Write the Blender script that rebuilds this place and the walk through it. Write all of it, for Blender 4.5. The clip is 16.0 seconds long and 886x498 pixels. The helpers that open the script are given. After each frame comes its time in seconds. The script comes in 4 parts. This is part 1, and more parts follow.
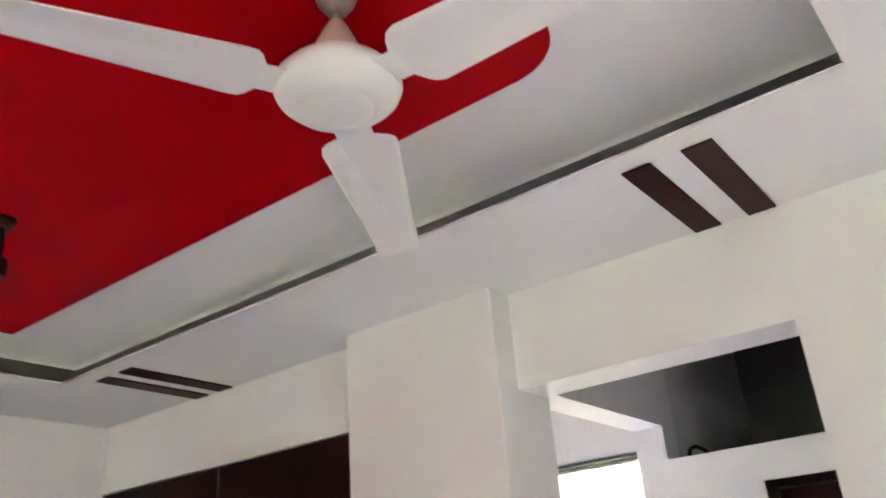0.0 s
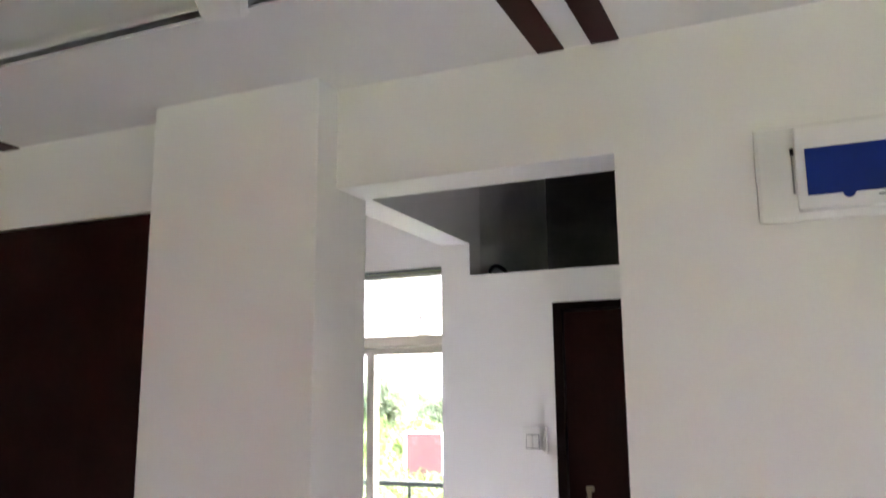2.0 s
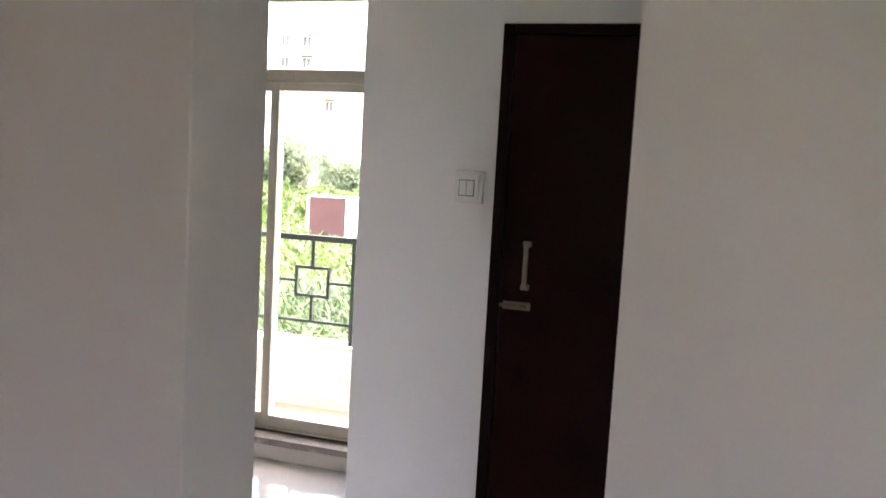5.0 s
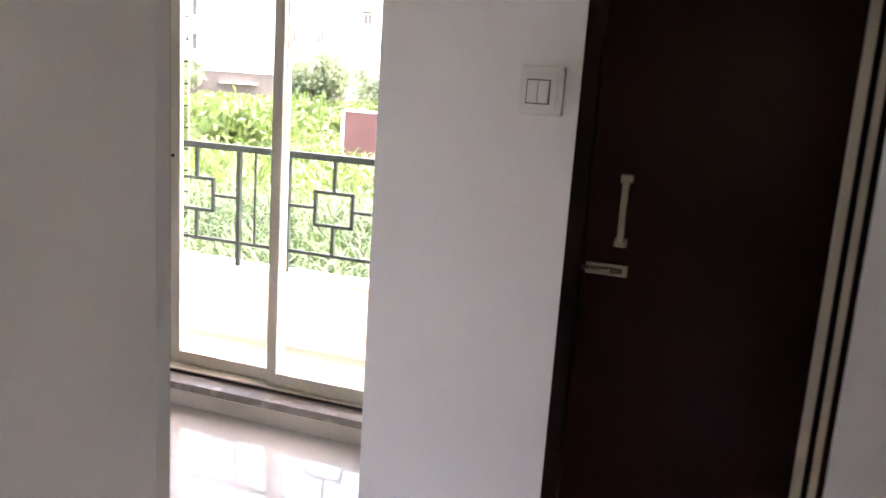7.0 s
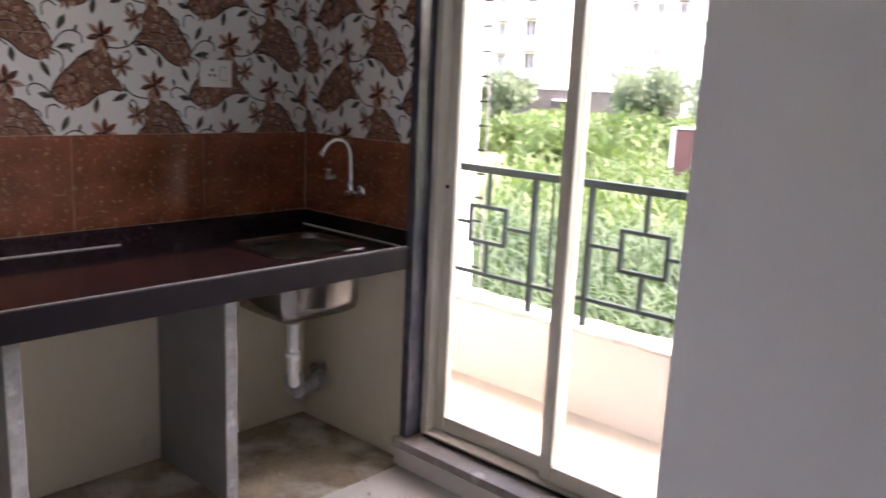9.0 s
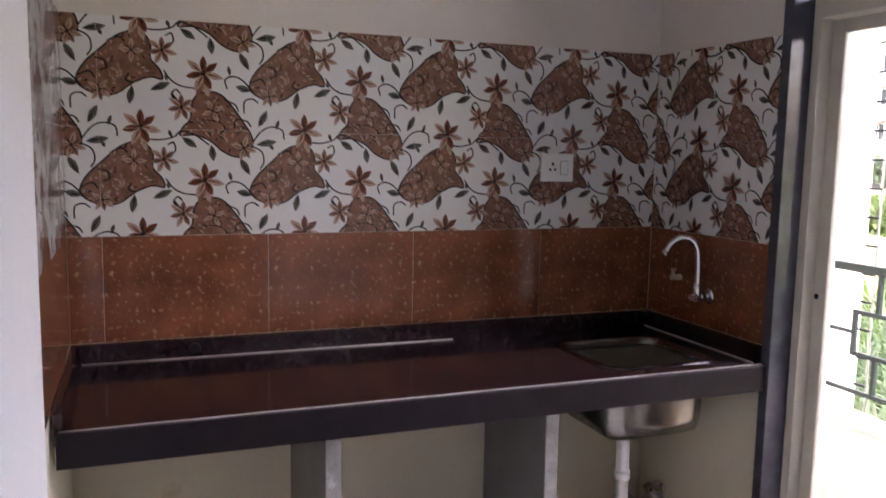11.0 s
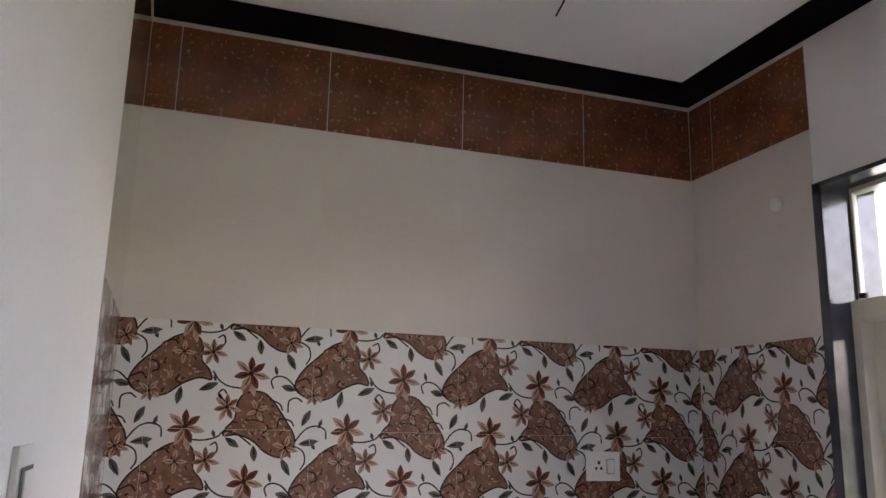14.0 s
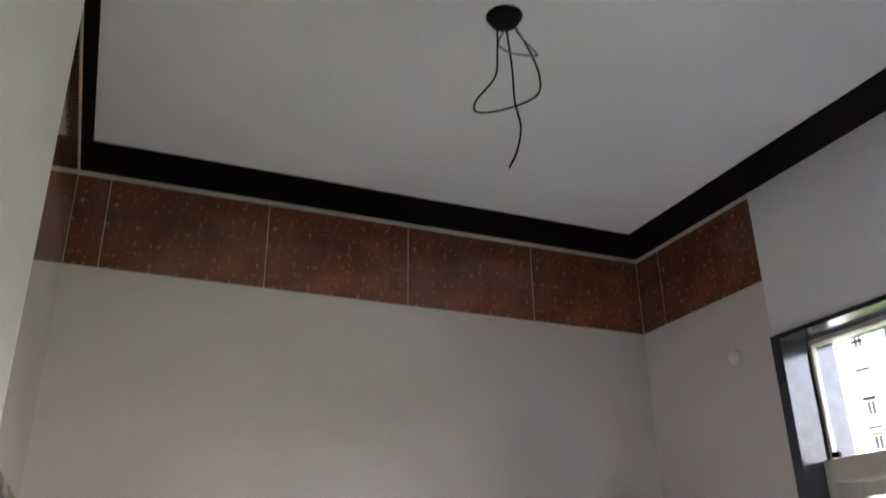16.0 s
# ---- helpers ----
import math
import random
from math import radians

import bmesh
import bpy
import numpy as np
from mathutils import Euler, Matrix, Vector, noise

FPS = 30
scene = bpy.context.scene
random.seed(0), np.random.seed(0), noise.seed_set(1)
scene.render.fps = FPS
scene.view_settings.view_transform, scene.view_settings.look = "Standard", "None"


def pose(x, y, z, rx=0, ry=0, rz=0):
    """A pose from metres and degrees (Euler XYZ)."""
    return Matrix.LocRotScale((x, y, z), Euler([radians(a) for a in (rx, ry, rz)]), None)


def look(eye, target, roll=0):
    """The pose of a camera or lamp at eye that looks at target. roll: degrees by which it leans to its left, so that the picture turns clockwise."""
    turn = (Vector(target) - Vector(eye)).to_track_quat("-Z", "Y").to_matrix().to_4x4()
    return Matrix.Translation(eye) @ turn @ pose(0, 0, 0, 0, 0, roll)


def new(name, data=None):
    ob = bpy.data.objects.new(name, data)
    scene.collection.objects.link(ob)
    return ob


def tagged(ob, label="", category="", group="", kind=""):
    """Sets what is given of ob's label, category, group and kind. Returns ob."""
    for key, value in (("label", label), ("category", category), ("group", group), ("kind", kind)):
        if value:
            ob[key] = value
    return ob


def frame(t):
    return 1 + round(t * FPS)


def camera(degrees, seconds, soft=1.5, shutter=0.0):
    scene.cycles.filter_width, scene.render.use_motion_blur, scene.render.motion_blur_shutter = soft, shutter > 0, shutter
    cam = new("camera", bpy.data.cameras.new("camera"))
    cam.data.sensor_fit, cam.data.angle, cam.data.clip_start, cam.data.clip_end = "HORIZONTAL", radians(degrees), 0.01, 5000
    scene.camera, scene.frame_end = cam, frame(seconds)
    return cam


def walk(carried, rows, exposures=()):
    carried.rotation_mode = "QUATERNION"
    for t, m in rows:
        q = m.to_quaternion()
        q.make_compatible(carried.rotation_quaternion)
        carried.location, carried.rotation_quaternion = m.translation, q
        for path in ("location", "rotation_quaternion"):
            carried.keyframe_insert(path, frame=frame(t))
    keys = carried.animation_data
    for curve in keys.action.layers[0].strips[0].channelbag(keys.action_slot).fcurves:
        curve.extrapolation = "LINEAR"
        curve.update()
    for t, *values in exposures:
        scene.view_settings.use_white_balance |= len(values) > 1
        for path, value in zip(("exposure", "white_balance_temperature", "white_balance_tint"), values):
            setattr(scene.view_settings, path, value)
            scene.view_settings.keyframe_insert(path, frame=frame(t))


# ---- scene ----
cam = camera(57.6, 16.0, shutter=0.5)
PATH = [
    (0, (-0.826, 0.954, 1.589), (-1.901, 2.428, 2.409), -4.7),
    (0.5, (-0.843, 0.977, 1.59), (-1.83, 2.556, 2.321), -4.0),
    (1, (-0.868, 1.02, 1.606), (-1.766, 2.696, 2.228), -3.2),
    (1.5, (-0.887, 1.047, 1.597), (-1.723, 2.789, 2.111), -2.1),
    (2, (-0.868, 1.013, 1.578), (-1.657, 2.815, 1.939), -0.5),
    (2.5, (-0.884, 1.05, 1.568), (-1.631, 2.895, 1.771), 1.0),
    (3, (-0.891, 1.09, 1.54), (-1.603, 2.957, 1.614), 1.9),
    (3.5, (-0.904, 1.129, 1.53), (-1.587, 3.009, 1.505), 2.1),
    (4, (-0.929, 1.183, 1.517), (-1.579, 3.072, 1.431), 2.1),
    (4.2, (-0.961, 1.213, 1.504), (-1.59, 3.109, 1.403), 2.2),
    (6.3, (-1.332, 1.952, 1.425), (-1.855, 3.853, 1.088), 3.8),
    (6.5, (-1.348, 1.993, 1.421), (-1.895, 3.884, 1.069), 4.0),
    (7, (-1.39, 2.234, 1.415), (-2.028, 4.087, 1.02), 3.9),
    (7.5, (-1.452, 2.427, 1.398), (-2.192, 4.237, 0.975), 3.8),
    (8, (-1.562, 2.597, 1.4), (-2.449, 4.339, 0.976), 3.0),
    (8.1, (-1.587, 2.635, 1.399), (-2.504, 4.365, 0.99), 2.2),
    (8.5, (-1.688, 2.814, 1.387), (-2.776, 4.443, 0.982), 2.5),
    (9, (-1.697, 2.969, 1.407), (-3.014, 4.42, 1.007), 2.6),
    (9.5, (-1.761, 3.089, 1.402), (-3.287, 4.319, 1.004), 2.6),
    (10, (-1.804, 3.169, 1.406), (-3.513, 4.129, 1.012), 2.6),
    (10.2, (-1.8, 3.187, 1.416), (-3.564, 4.041, 1.019), 2.7),
    (12.3, (-1.861, 3.211, 1.483), (-3.77, 3.807, 1.536), 2.2),
    (12.5, (-1.831, 3.229, 1.479), (-3.743, 3.804, 1.603), 2.6),
    (13, (-1.845, 3.182, 1.496), (-3.734, 3.779, 1.768), 2.2),
    (13.5, (-1.842, 3.172, 1.518), (-3.707, 3.782, 1.902), 1.6),
    (14, (-1.83, 3.157, 1.533), (-3.679, 3.788, 1.959), 1.3),
    (14.5, (-1.848, 3.168, 1.53), (-3.689, 3.815, 1.97), 1.6),
    (15, (-1.908, 3.177, 1.545), (-3.717, 3.865, 2.049), 1.5),
    (15.5, (-1.96, 3.175, 1.568), (-3.71, 3.897, 2.211), 0.6),
    (16, (-1.968, 3.182, 1.598), (-3.658, 3.912, 2.379), -0.9),
]
EXPOSURES = [(t, stops, kelvin, tint) for t, stops, kelvin, tint in (
    (0.0, 6.15, 6800, 26), (1.5, 5.65, 6800, 24), (2.0, 5.55, 6800, 23), (2.5, 5.2, 6800, 22), (3.5, 4.85, 6800, 20), (4.2, 4.75, 7000, 20), (6.3, 4.7, 7400, 24), (7.5, 4.9, 7350, 25), (8.0, 4.9, 7250, 26), (8.5, 4.35, 7100, 26),
    (9.5, 4.1, 6800, 29), (10.2, 4.2, 6750, 32), (12.5, 4.4, 7000, 24), (14.5, 4.45, 6800, 26), (16.0, 4.5, 6500, 21))]
walk(cam, [(t, look(eye, target, roll)) for t, eye, target, roll in PATH], EXPOSURES)

# ---- world, sun and the light of the windows behind the walker ----
world = bpy.data.worlds.new("overcast_sky")
scene.world = world
world.use_nodes = True
wn = world.node_tree
sky = wn.nodes.new("ShaderNodeTexSky")
sky.sky_type = "NISHITA"
sky.sun_disc = False
sky.sun_elevation, sky.sun_rotation = radians(68), radians(56)
sky.air_density, sky.dust_density, sky.ozone_density = 1.0, 6.0, 1.0
wn.links.new(sky.outputs[0], wn.nodes["Background"].inputs[0])
wn.nodes["Background"].inputs[1].default_value = 0.15

sun_data = bpy.data.lights.new("sun", "SUN")
sun_data.energy, sun_data.angle, sun_data.color = 0.12, radians(14), (1.0, 0.96, 0.9)
sun = new("sun", sun_data)
sun.matrix_world = look((3.0, 8.5, 18), (-3.0, 4.5, 0))


def window_light(name, at, aim, sx, sy, watts, colour):
    d = bpy.data.lights.new(name, "AREA")
    d.shape, d.size, d.size_y, d.energy, d.color = "RECTANGLE", sx, sy, watts, colour
    ob = new(name, d)
    ob.matrix_world = look(at, aim)
    return ob


window_light("living_window_light", (-0.9, -2.36, 1.5), (-0.9, -1.0, 0.1), 1.1, 1.0, 0.08, (1.0, 0.93, 0.8))

# ---- materials ----
def node_material(name, colour, rough=0.6, metal=0.0, spread=0.06, scale=6.0, fine=90.0, bump=0.03, coat=0.0, stain=None, spec=0.5):
    """Principled paint, stone or metal, varied at two scales, with a fine relief."""
    m = bpy.data.materials.new(name)
    m.use_nodes = True
    nt = m.node_tree
    b = nt.nodes["Principled BSDF"]
    b.inputs["Roughness"].default_value = rough
    b.inputs["Metallic"].default_value = metal
    b.inputs["Coat Weight"].default_value = coat
    b.inputs["Specular IOR Level"].default_value = spec
    tc = nt.nodes.new("ShaderNodeTexCoord")
    big = nt.nodes.new("ShaderNodeTexNoise")
    big.inputs["Scale"].default_value, big.inputs["Detail"].default_value = scale, 5
    small = nt.nodes.new("ShaderNodeTexNoise")
    small.inputs["Scale"].default_value, small.inputs["Detail"].default_value = fine, 3
    for n in (big, small):
        nt.links.new(tc.outputs["Object"], n.inputs["Vector"])
    mix = nt.nodes.new("ShaderNodeMath")
    mix.operation = "MULTIPLY_ADD"
    mix.inputs[1].default_value = 0.35
    nt.links.new(small.outputs["Fac"], mix.inputs[0])
    nt.links.new(big.outputs["Fac"], mix.inputs[2])
    ramp = nt.nodes.new("ShaderNodeValToRGB")
    lo = [max(0.0, c * (1 - spread)) for c in colour]
    hi = [min(1.0, c * (1 + spread)) for c in colour]
    ramp.color_ramp.elements[0].position, ramp.color_ramp.elements[0].color = 0.45, (*lo, 1)
    ramp.color_ramp.elements[1].position, ramp.color_ramp.elements[1].color = 0.9, (*hi, 1)
    nt.links.new(mix.outputs[0], ramp.inputs[0])
    out = ramp.outputs[0]
    if stain:
        spots = nt.nodes.new("ShaderNodeTexNoise")
        spots.inputs["Scale"].default_value, spots.inputs["Detail"].default_value = stain[1], 8
        nt.links.new(tc.outputs["Object"], spots.inputs["Vector"])
        cut = nt.nodes.new("ShaderNodeMapRange")
        cut.inputs["From Min"].default_value, cut.inputs["From Max"].default_value = stain[2], stain[2] + 0.12
        nt.links.new(spots.outputs["Fac"], cut.inputs["Value"])
        blend = nt.nodes.new("ShaderNodeMix")
        blend.data_type = "RGBA"
        nt.links.new(cut.outputs[0], blend.inputs[0])
        nt.links.new(out, blend.inputs[6])
        blend.inputs[7].default_value = (*stain[0], 1)
        out = blend.outputs[2]
    nt.links.new(out, b.inputs["Base Color"])
    bp = nt.nodes.new("ShaderNodeBump")
    bp.inputs["Strength"].default_value, bp.inputs["Distance"].default_value = bump, 0.01
    nt.links.new(mix.outputs[0], bp.inputs["Height"])
    nt.links.new(bp.outputs[0], b.inputs["Normal"])
    return m


def glass_material():
    m = bpy.data.materials.new("window_glass")
    m.use_nodes = True
    nt = m.node_tree
    nt.nodes.remove(nt.nodes["Principled BSDF"])
    clear = nt.nodes.new("ShaderNodeBsdfTransparent")
    clear.inputs[0].default_value = (0.97, 0.98, 0.97, 1)
    gloss = nt.nodes.new("ShaderNodeBsdfGlossy")
    gloss.inputs["Roughness"].default_value = 0.02
    fres = nt.nodes.new("ShaderNodeFresnel")
    fres.inputs["IOR"].default_value = 1.3
    mix = nt.nodes.new("ShaderNodeMixShader")
    nt.links.new(fres.outputs[0], mix.inputs[0])
    nt.links.new(clear.outputs[0], mix.inputs[1])
    nt.links.new(gloss.outputs[0], mix.inputs[2])
    nt.links.new(mix.outputs[0], nt.nodes["Material Output"].inputs[0])
    return m


def leaf_material(name, dark, light):
    m = node_material(name, dark, 0.55, spread=0.2)
    nt = m.node_tree
    info = nt.nodes.new("ShaderNodeNewGeometry")
    ramp = nt.nodes.new("ShaderNodeValToRGB")
    ramp.color_ramp.elements[0].color, ramp.color_ramp.elements[1].color = (*dark, 1), (*light, 1)
    nt.links.new(info.outputs["Random Per Island"], ramp.inputs[0])
    b = nt.nodes["Principled BSDF"]
    nt.links.new(ramp.outputs[0], b.inputs["Base Color"])
    thin = nt.nodes.new("ShaderNodeBsdfTranslucent")
    nt.links.new(ramp.outputs[0], thin.inputs[0])
    mix = nt.nodes.new("ShaderNodeMixShader")
    mix.inputs[0].default_value = 0.45
    nt.links.new(b.outputs[0], mix.inputs[1])
    nt.links.new(thin.outputs[0], mix.inputs[2])
    nt.links.new(mix.outputs[0], nt.nodes["Material Output"].inputs[0])
    return m


WHITE = node_material("white_wall_paint", (0.83, 0.815, 0.8), 0.55, spread=0.03, scale=1.6, fine=160, bump=0.05)
CEIL = node_material("white_ceiling_paint", (0.83, 0.82, 0.8), 0.7, spread=0.03, scale=1.4, fine=140, bump=0.03)
KCEIL = node_material("greenish_white_ceiling_paint", (0.79, 0.79, 0.76), 0.7, spread=0.03, scale=1.4, fine=140, bump=0.03)
RED = node_material("crimson_ceiling_paint", (0.46, 0.0015, 0.005), 0.5, spread=0.05, scale=2.0, fine=120, bump=0.02, spec=0.04)
STRIP = node_material("dark_maroon_laminate", (0.04, 0.01, 0.009), 0.45, spread=0.15, scale=14, fine=150, spec=0.12)
DOORWOOD = node_material("dark_walnut_laminate", (0.02, 0.006, 0.005), 0.32, spread=0.3, scale=5, fine=60, bump=0.012, spec=0.05)
FRAMEWOOD = node_material("dark_brown_frame_paint", (0.013, 0.0055, 0.0045), 0.35, spread=0.2, scale=9, fine=80, spec=0.06)
CREAMLINE = node_material("cream_frame_paint", (0.62, 0.56, 0.43), 0.5, spread=0.06)
FANWHITE = node_material("white_fan_enamel", (0.82, 0.8, 0.77), 0.32, spread=0.02, scale=5, bump=0.01)
FANCREAM = node_material("cream_plastic", (0.66, 0.56, 0.47), 0.4, spread=0.03)
STEEL = node_material("brushed_steel", (0.58, 0.56, 0.53), 0.12, 1.0, spread=0.06, scale=20, fine=200)
CHROME = node_material("chrome", (0.8, 0.8, 0.8), 0.1, 1.0, spread=0.02)
DOORSTEEL = node_material("dull_door_steel", (0.2, 0.17, 0.125), 0.42, 1.0, spread=0.12, scale=25)
BRASS = node_material("aged_nickel", (0.42, 0.36, 0.3), 0.35, 1.0, spread=0.12, scale=30)
TRAPGREY = node_material("pale_grey_pvc", (0.42, 0.42, 0.42), 0.4, spread=0.1, scale=30)
PLASTIC = node_material("white_switch_plastic", (0.78, 0.77, 0.74), 0.35, spread=0.02, bump=0.01)
GREYPLASTIC = node_material("grey_plastic", (0.3, 0.3, 0.31), 0.45, spread=0.05)
BLUE = node_material("deep_blue_cover", (0.002, 0.022, 0.2), 0.35, spread=0.1, spec=0.2)
DARK = node_material("black_plastic", (0.008, 0.008, 0.009), 0.6, spread=0.1, spec=0.15)
FLOOR = node_material("polished_ivory_vitrified_tile", (0.66, 0.635, 0.59), 0.05, spread=0.05, scale=3, fine=40, bump=0.0, coat=0.3)
CEMENT = node_material("rough_grey_cement", (0.37, 0.3, 0.205), 0.85, spread=0.4, scale=5, fine=70, bump=0.2, stain=((0.58, 0.54, 0.46), 4.0, 0.52))
LOFTFADE = node_material("loft_fade_grey", (0.7, 0.69, 0.68), 0.9, spread=0.12, scale=4, fine=60, bump=0.12)
# dark base colour stands in for the shade inside the loft
LOFTSHADE = node_material("loft_shade_grey", (0.09, 0.088, 0.088), 0.9, spread=0.2, scale=4, fine=60, bump=0.15)
CREAMWALL = node_material("cream_plaster_under_counter", (0.66, 0.6, 0.45), 0.6, spread=0.05, scale=3, fine=60, stain=((0.5, 0.43, 0.32), 6.0, 0.66))
CREAMTILE = node_material("glossy_cream_tile", (0.74, 0.675, 0.615), 0.06, spread=0.025, scale=3, fine=50, bump=0.003, coat=1.0, spec=0.9)
BROWNTILE = node_material("glossy_rust_brown_tile", (0.205, 0.07, 0.034), 0.08, spread=0.4, scale=9, fine=140, bump=0.008, coat=0.2, stain=((0.45, 0.28, 0.15), 62.0, 0.575))
PRINTWHITE = node_material("glossy_white_tile", (0.74, 0.725, 0.7), 0.08, spread=0.02, scale=3, bump=0.004, coat=0.2)
PAISLEY = node_material("brown_paisley_glaze", (0.215, 0.107, 0.072), 0.16, spread=0.4, scale=26, fine=130, bump=0.01, coat=0.2, stain=((0.3, 0.17, 0.09), 60.0, 0.62))
LEAFPRINT = node_material("grey_green_leaf_glaze", (0.1, 0.095, 0.08), 0.18, spread=0.35, scale=40, bump=0.005)
STEMPRINT = node_material("dark_stem_glaze", (0.028, 0.018, 0.015), 0.18, spread=0.15, bump=0.005)
PETALDARK = node_material("dark_rust_petal_glaze", (0.16, 0.045, 0.022), 0.18, spread=0.3, scale=50, bump=0.005)
PETALPALE = node_material("pale_petal_glaze", (0.42, 0.28, 0.215), 0.18, spread=0.25, scale=60, bump=0.005)
PETALTAN = node_material("tan_petal_glaze", (0.24, 0.118, 0.078), 0.18, spread=0.3, scale=50, bump=0.005)
GROUT = node_material("pale_grout", (0.6, 0.56, 0.5), 0.85, spread=0.08, scale=20)
GRANITE = node_material("polished_black_granite", (0.023, 0.012, 0.015), 0.14, spread=0.5, scale=60, fine=400, bump=0.004, coat=0.3)
GRANITEEDGE = node_material("sawn_granite_edge", (0.014, 0.01, 0.012), 0.35, spread=0.3, scale=12, fine=200, bump=0.05, spec=0.2)
JAMBSTONE = node_material("grey_granite_lining", (0.066, 0.067, 0.085), 0.14, spread=0.25, scale=18, fine=220, bump=0.006, spec=0.4)
SILLSTONE = node_material("worn_grey_threshold_stone", (0.27, 0.245, 0.225), 0.45, spread=0.25, scale=9, fine=120, bump=0.08, stain=((0.5, 0.47, 0.43), 11.0, 0.57))
GAPGREY = node_material("dark_grey_gap", (0.16, 0.157, 0.15), 0.7, spread=0.05)
SLABGREY = node_material("grey_stone_slab", (0.17, 0.165, 0.155), 0.6, spread=0.12, scale=6, fine=90, bump=0.06)
WHITEWASH = node_material("flaking_white_edge", (0.3, 0.29, 0.27), 0.8, spread=0.3, scale=16, bump=0.25, stain=((0.55, 0.53, 0.5), 13.0, 0.58))
BLACKBAND = node_material("black_ceiling_border_paint", (0.007, 0.0035, 0.0035), 0.6, spread=0.2, scale=8, spec=0.08)
ALU = node_material("cream_powder_coated_aluminium", (0.6, 0.56, 0.47), 0.35, spread=0.03, scale=5, bump=0.01)
RUBBER = node_material("dark_gasket", (0.03, 0.028, 0.026), 0.7)
RAILPAINT = node_material("dark_green_grey_rail_paint", (0.02, 0.03, 0.03), 0.5, spread=0.2, scale=20, bump=0.05, spec=0.15)
BALCONY = node_material("cream_exterior_plaster", (0.56, 0.525, 0.485), 0.8, spread=0.06, scale=3, fine=80, bump=0.1)
BALCONYFLOOR = node_material("dusty_tan_balcony_floor", (0.4, 0.355, 0.31), 0.7, spread=0.12, scale=3, fine=60, bump=0.08)
OUTWHITE = node_material("white_exterior_plaster", (0.84, 0.83, 0.81), 0.8, spread=0.04, scale=2, fine=60, bump=0.1)
PARAPETTOP = node_material("rough_cement_coping", (0.42, 0.4, 0.37), 0.95, spread=0.2, scale=14, fine=90, bump=0.5)
SOIL = node_material("weedy_earth", (0.1, 0.13, 0.045), 0.95, spread=0.4, scale=0.4, fine=9, bump=0.4, stain=((0.15, 0.14, 0.1), 0.25, 0.55))
GRASS = leaf_material("fresh_grass", (0.032, 0.062, 0.022), (0.07, 0.12, 0.042))
WEEDS = leaf_material("yellow_green_weeds", (0.06, 0.1, 0.025), (0.1, 0.155, 0.042))
LEAVES = leaf_material("tree_leaves", (0.11, 0.15, 0.09), (0.2, 0.25, 0.15))
BARK = node_material("grey_brown_bark", (0.12, 0.09, 0.06), 0.9, spread=0.3, bump=0.4)
FARWALL = node_material("pale_facade_plaster", (0.8, 0.76, 0.74), 0.85, spread=0.06, scale=0.3, fine=4)
FARGREY = node_material("weathered_grey_wall", (0.085, 0.072, 0.066), 0.9, spread=0.25, scale=0.4, fine=5)
FARPINK = node_material("terracotta_facade_band", (0.42, 0.25, 0.2), 0.85, spread=0.1)
FARGLASS = node_material("dark_window_glass", (0.1, 0.09, 0.09), 0.35, spread=0.3, scale=0.5, spec=0.2)
REDWALL = node_material("faded_brick_red_plaster", (0.125, 0.052, 0.043), 0.85, spread=0.15, scale=1.5, fine=20, bump=0.15)
GLASS = glass_material()


# ---- mesh helpers ----
def cuboid(bm, x0, x1, y0, y1, z0, z1, bevel=0.0, mat=0):
    made = bmesh.ops.create_cube(bm, size=1.0, matrix=Matrix.Translation(((x0 + x1) / 2, (y0 + y1) / 2, (z0 + z1) / 2)) @ Matrix.Diagonal((x1 - x0, y1 - y0, z1 - z0, 1)))
    verts = made["verts"]
    for f in {f for v in verts for f in v.link_faces}:
        f.material_index = mat
    if bevel:
        edges = list({e for v in verts for e in v.link_edges})
        bmesh.ops.bevel(bm, geom=edges, offset=bevel, segments=2, affect="EDGES", profile=0.6)
    return verts


def block(*args, **kw):
    bm = bmesh.new()
    cuboid(bm, *args, **kw)
    return bm


def tube(bm, points, radius, sides=10, mat=0, cap=True):
    """A round rod that follows the points; radius is one number or one for each point."""
    pts = [Vector(p) for p in points]
    radii = radius if isinstance(radius, (list, tuple)) else [radius] * len(pts)
    up = Vector((0, 0, 1))
    rings = []
    side = None
    for i, p in enumerate(pts):
        d = (pts[min(i + 1, len(pts) - 1)] - pts[max(i - 1, 0)]).normalized()
        if side is None:
            side = d.cross(up if abs(d.z) < 0.9 else Vector((1, 0, 0))).normalized()
        side = (side - d * side.dot(d)).normalized()
        other = d.cross(side)
        rings.append([bm.verts.new(p + radii[i] * (math.cos(a) * side + math.sin(a) * other)) for a in [2 * math.pi * k / sides for k in range(sides)]])
    for r0, r1 in zip(rings, rings[1:]):
        for k in range(sides):
            f = bm.faces.new((r0[k], r0[(k + 1) % sides], r1[(k + 1) % sides], r1[k]))
            f.smooth, f.material_index = True, mat
    if cap:
        bm.faces.new(rings[0][::-1]).material_index = mat
        bm.faces.new(rings[-1]).material_index = mat


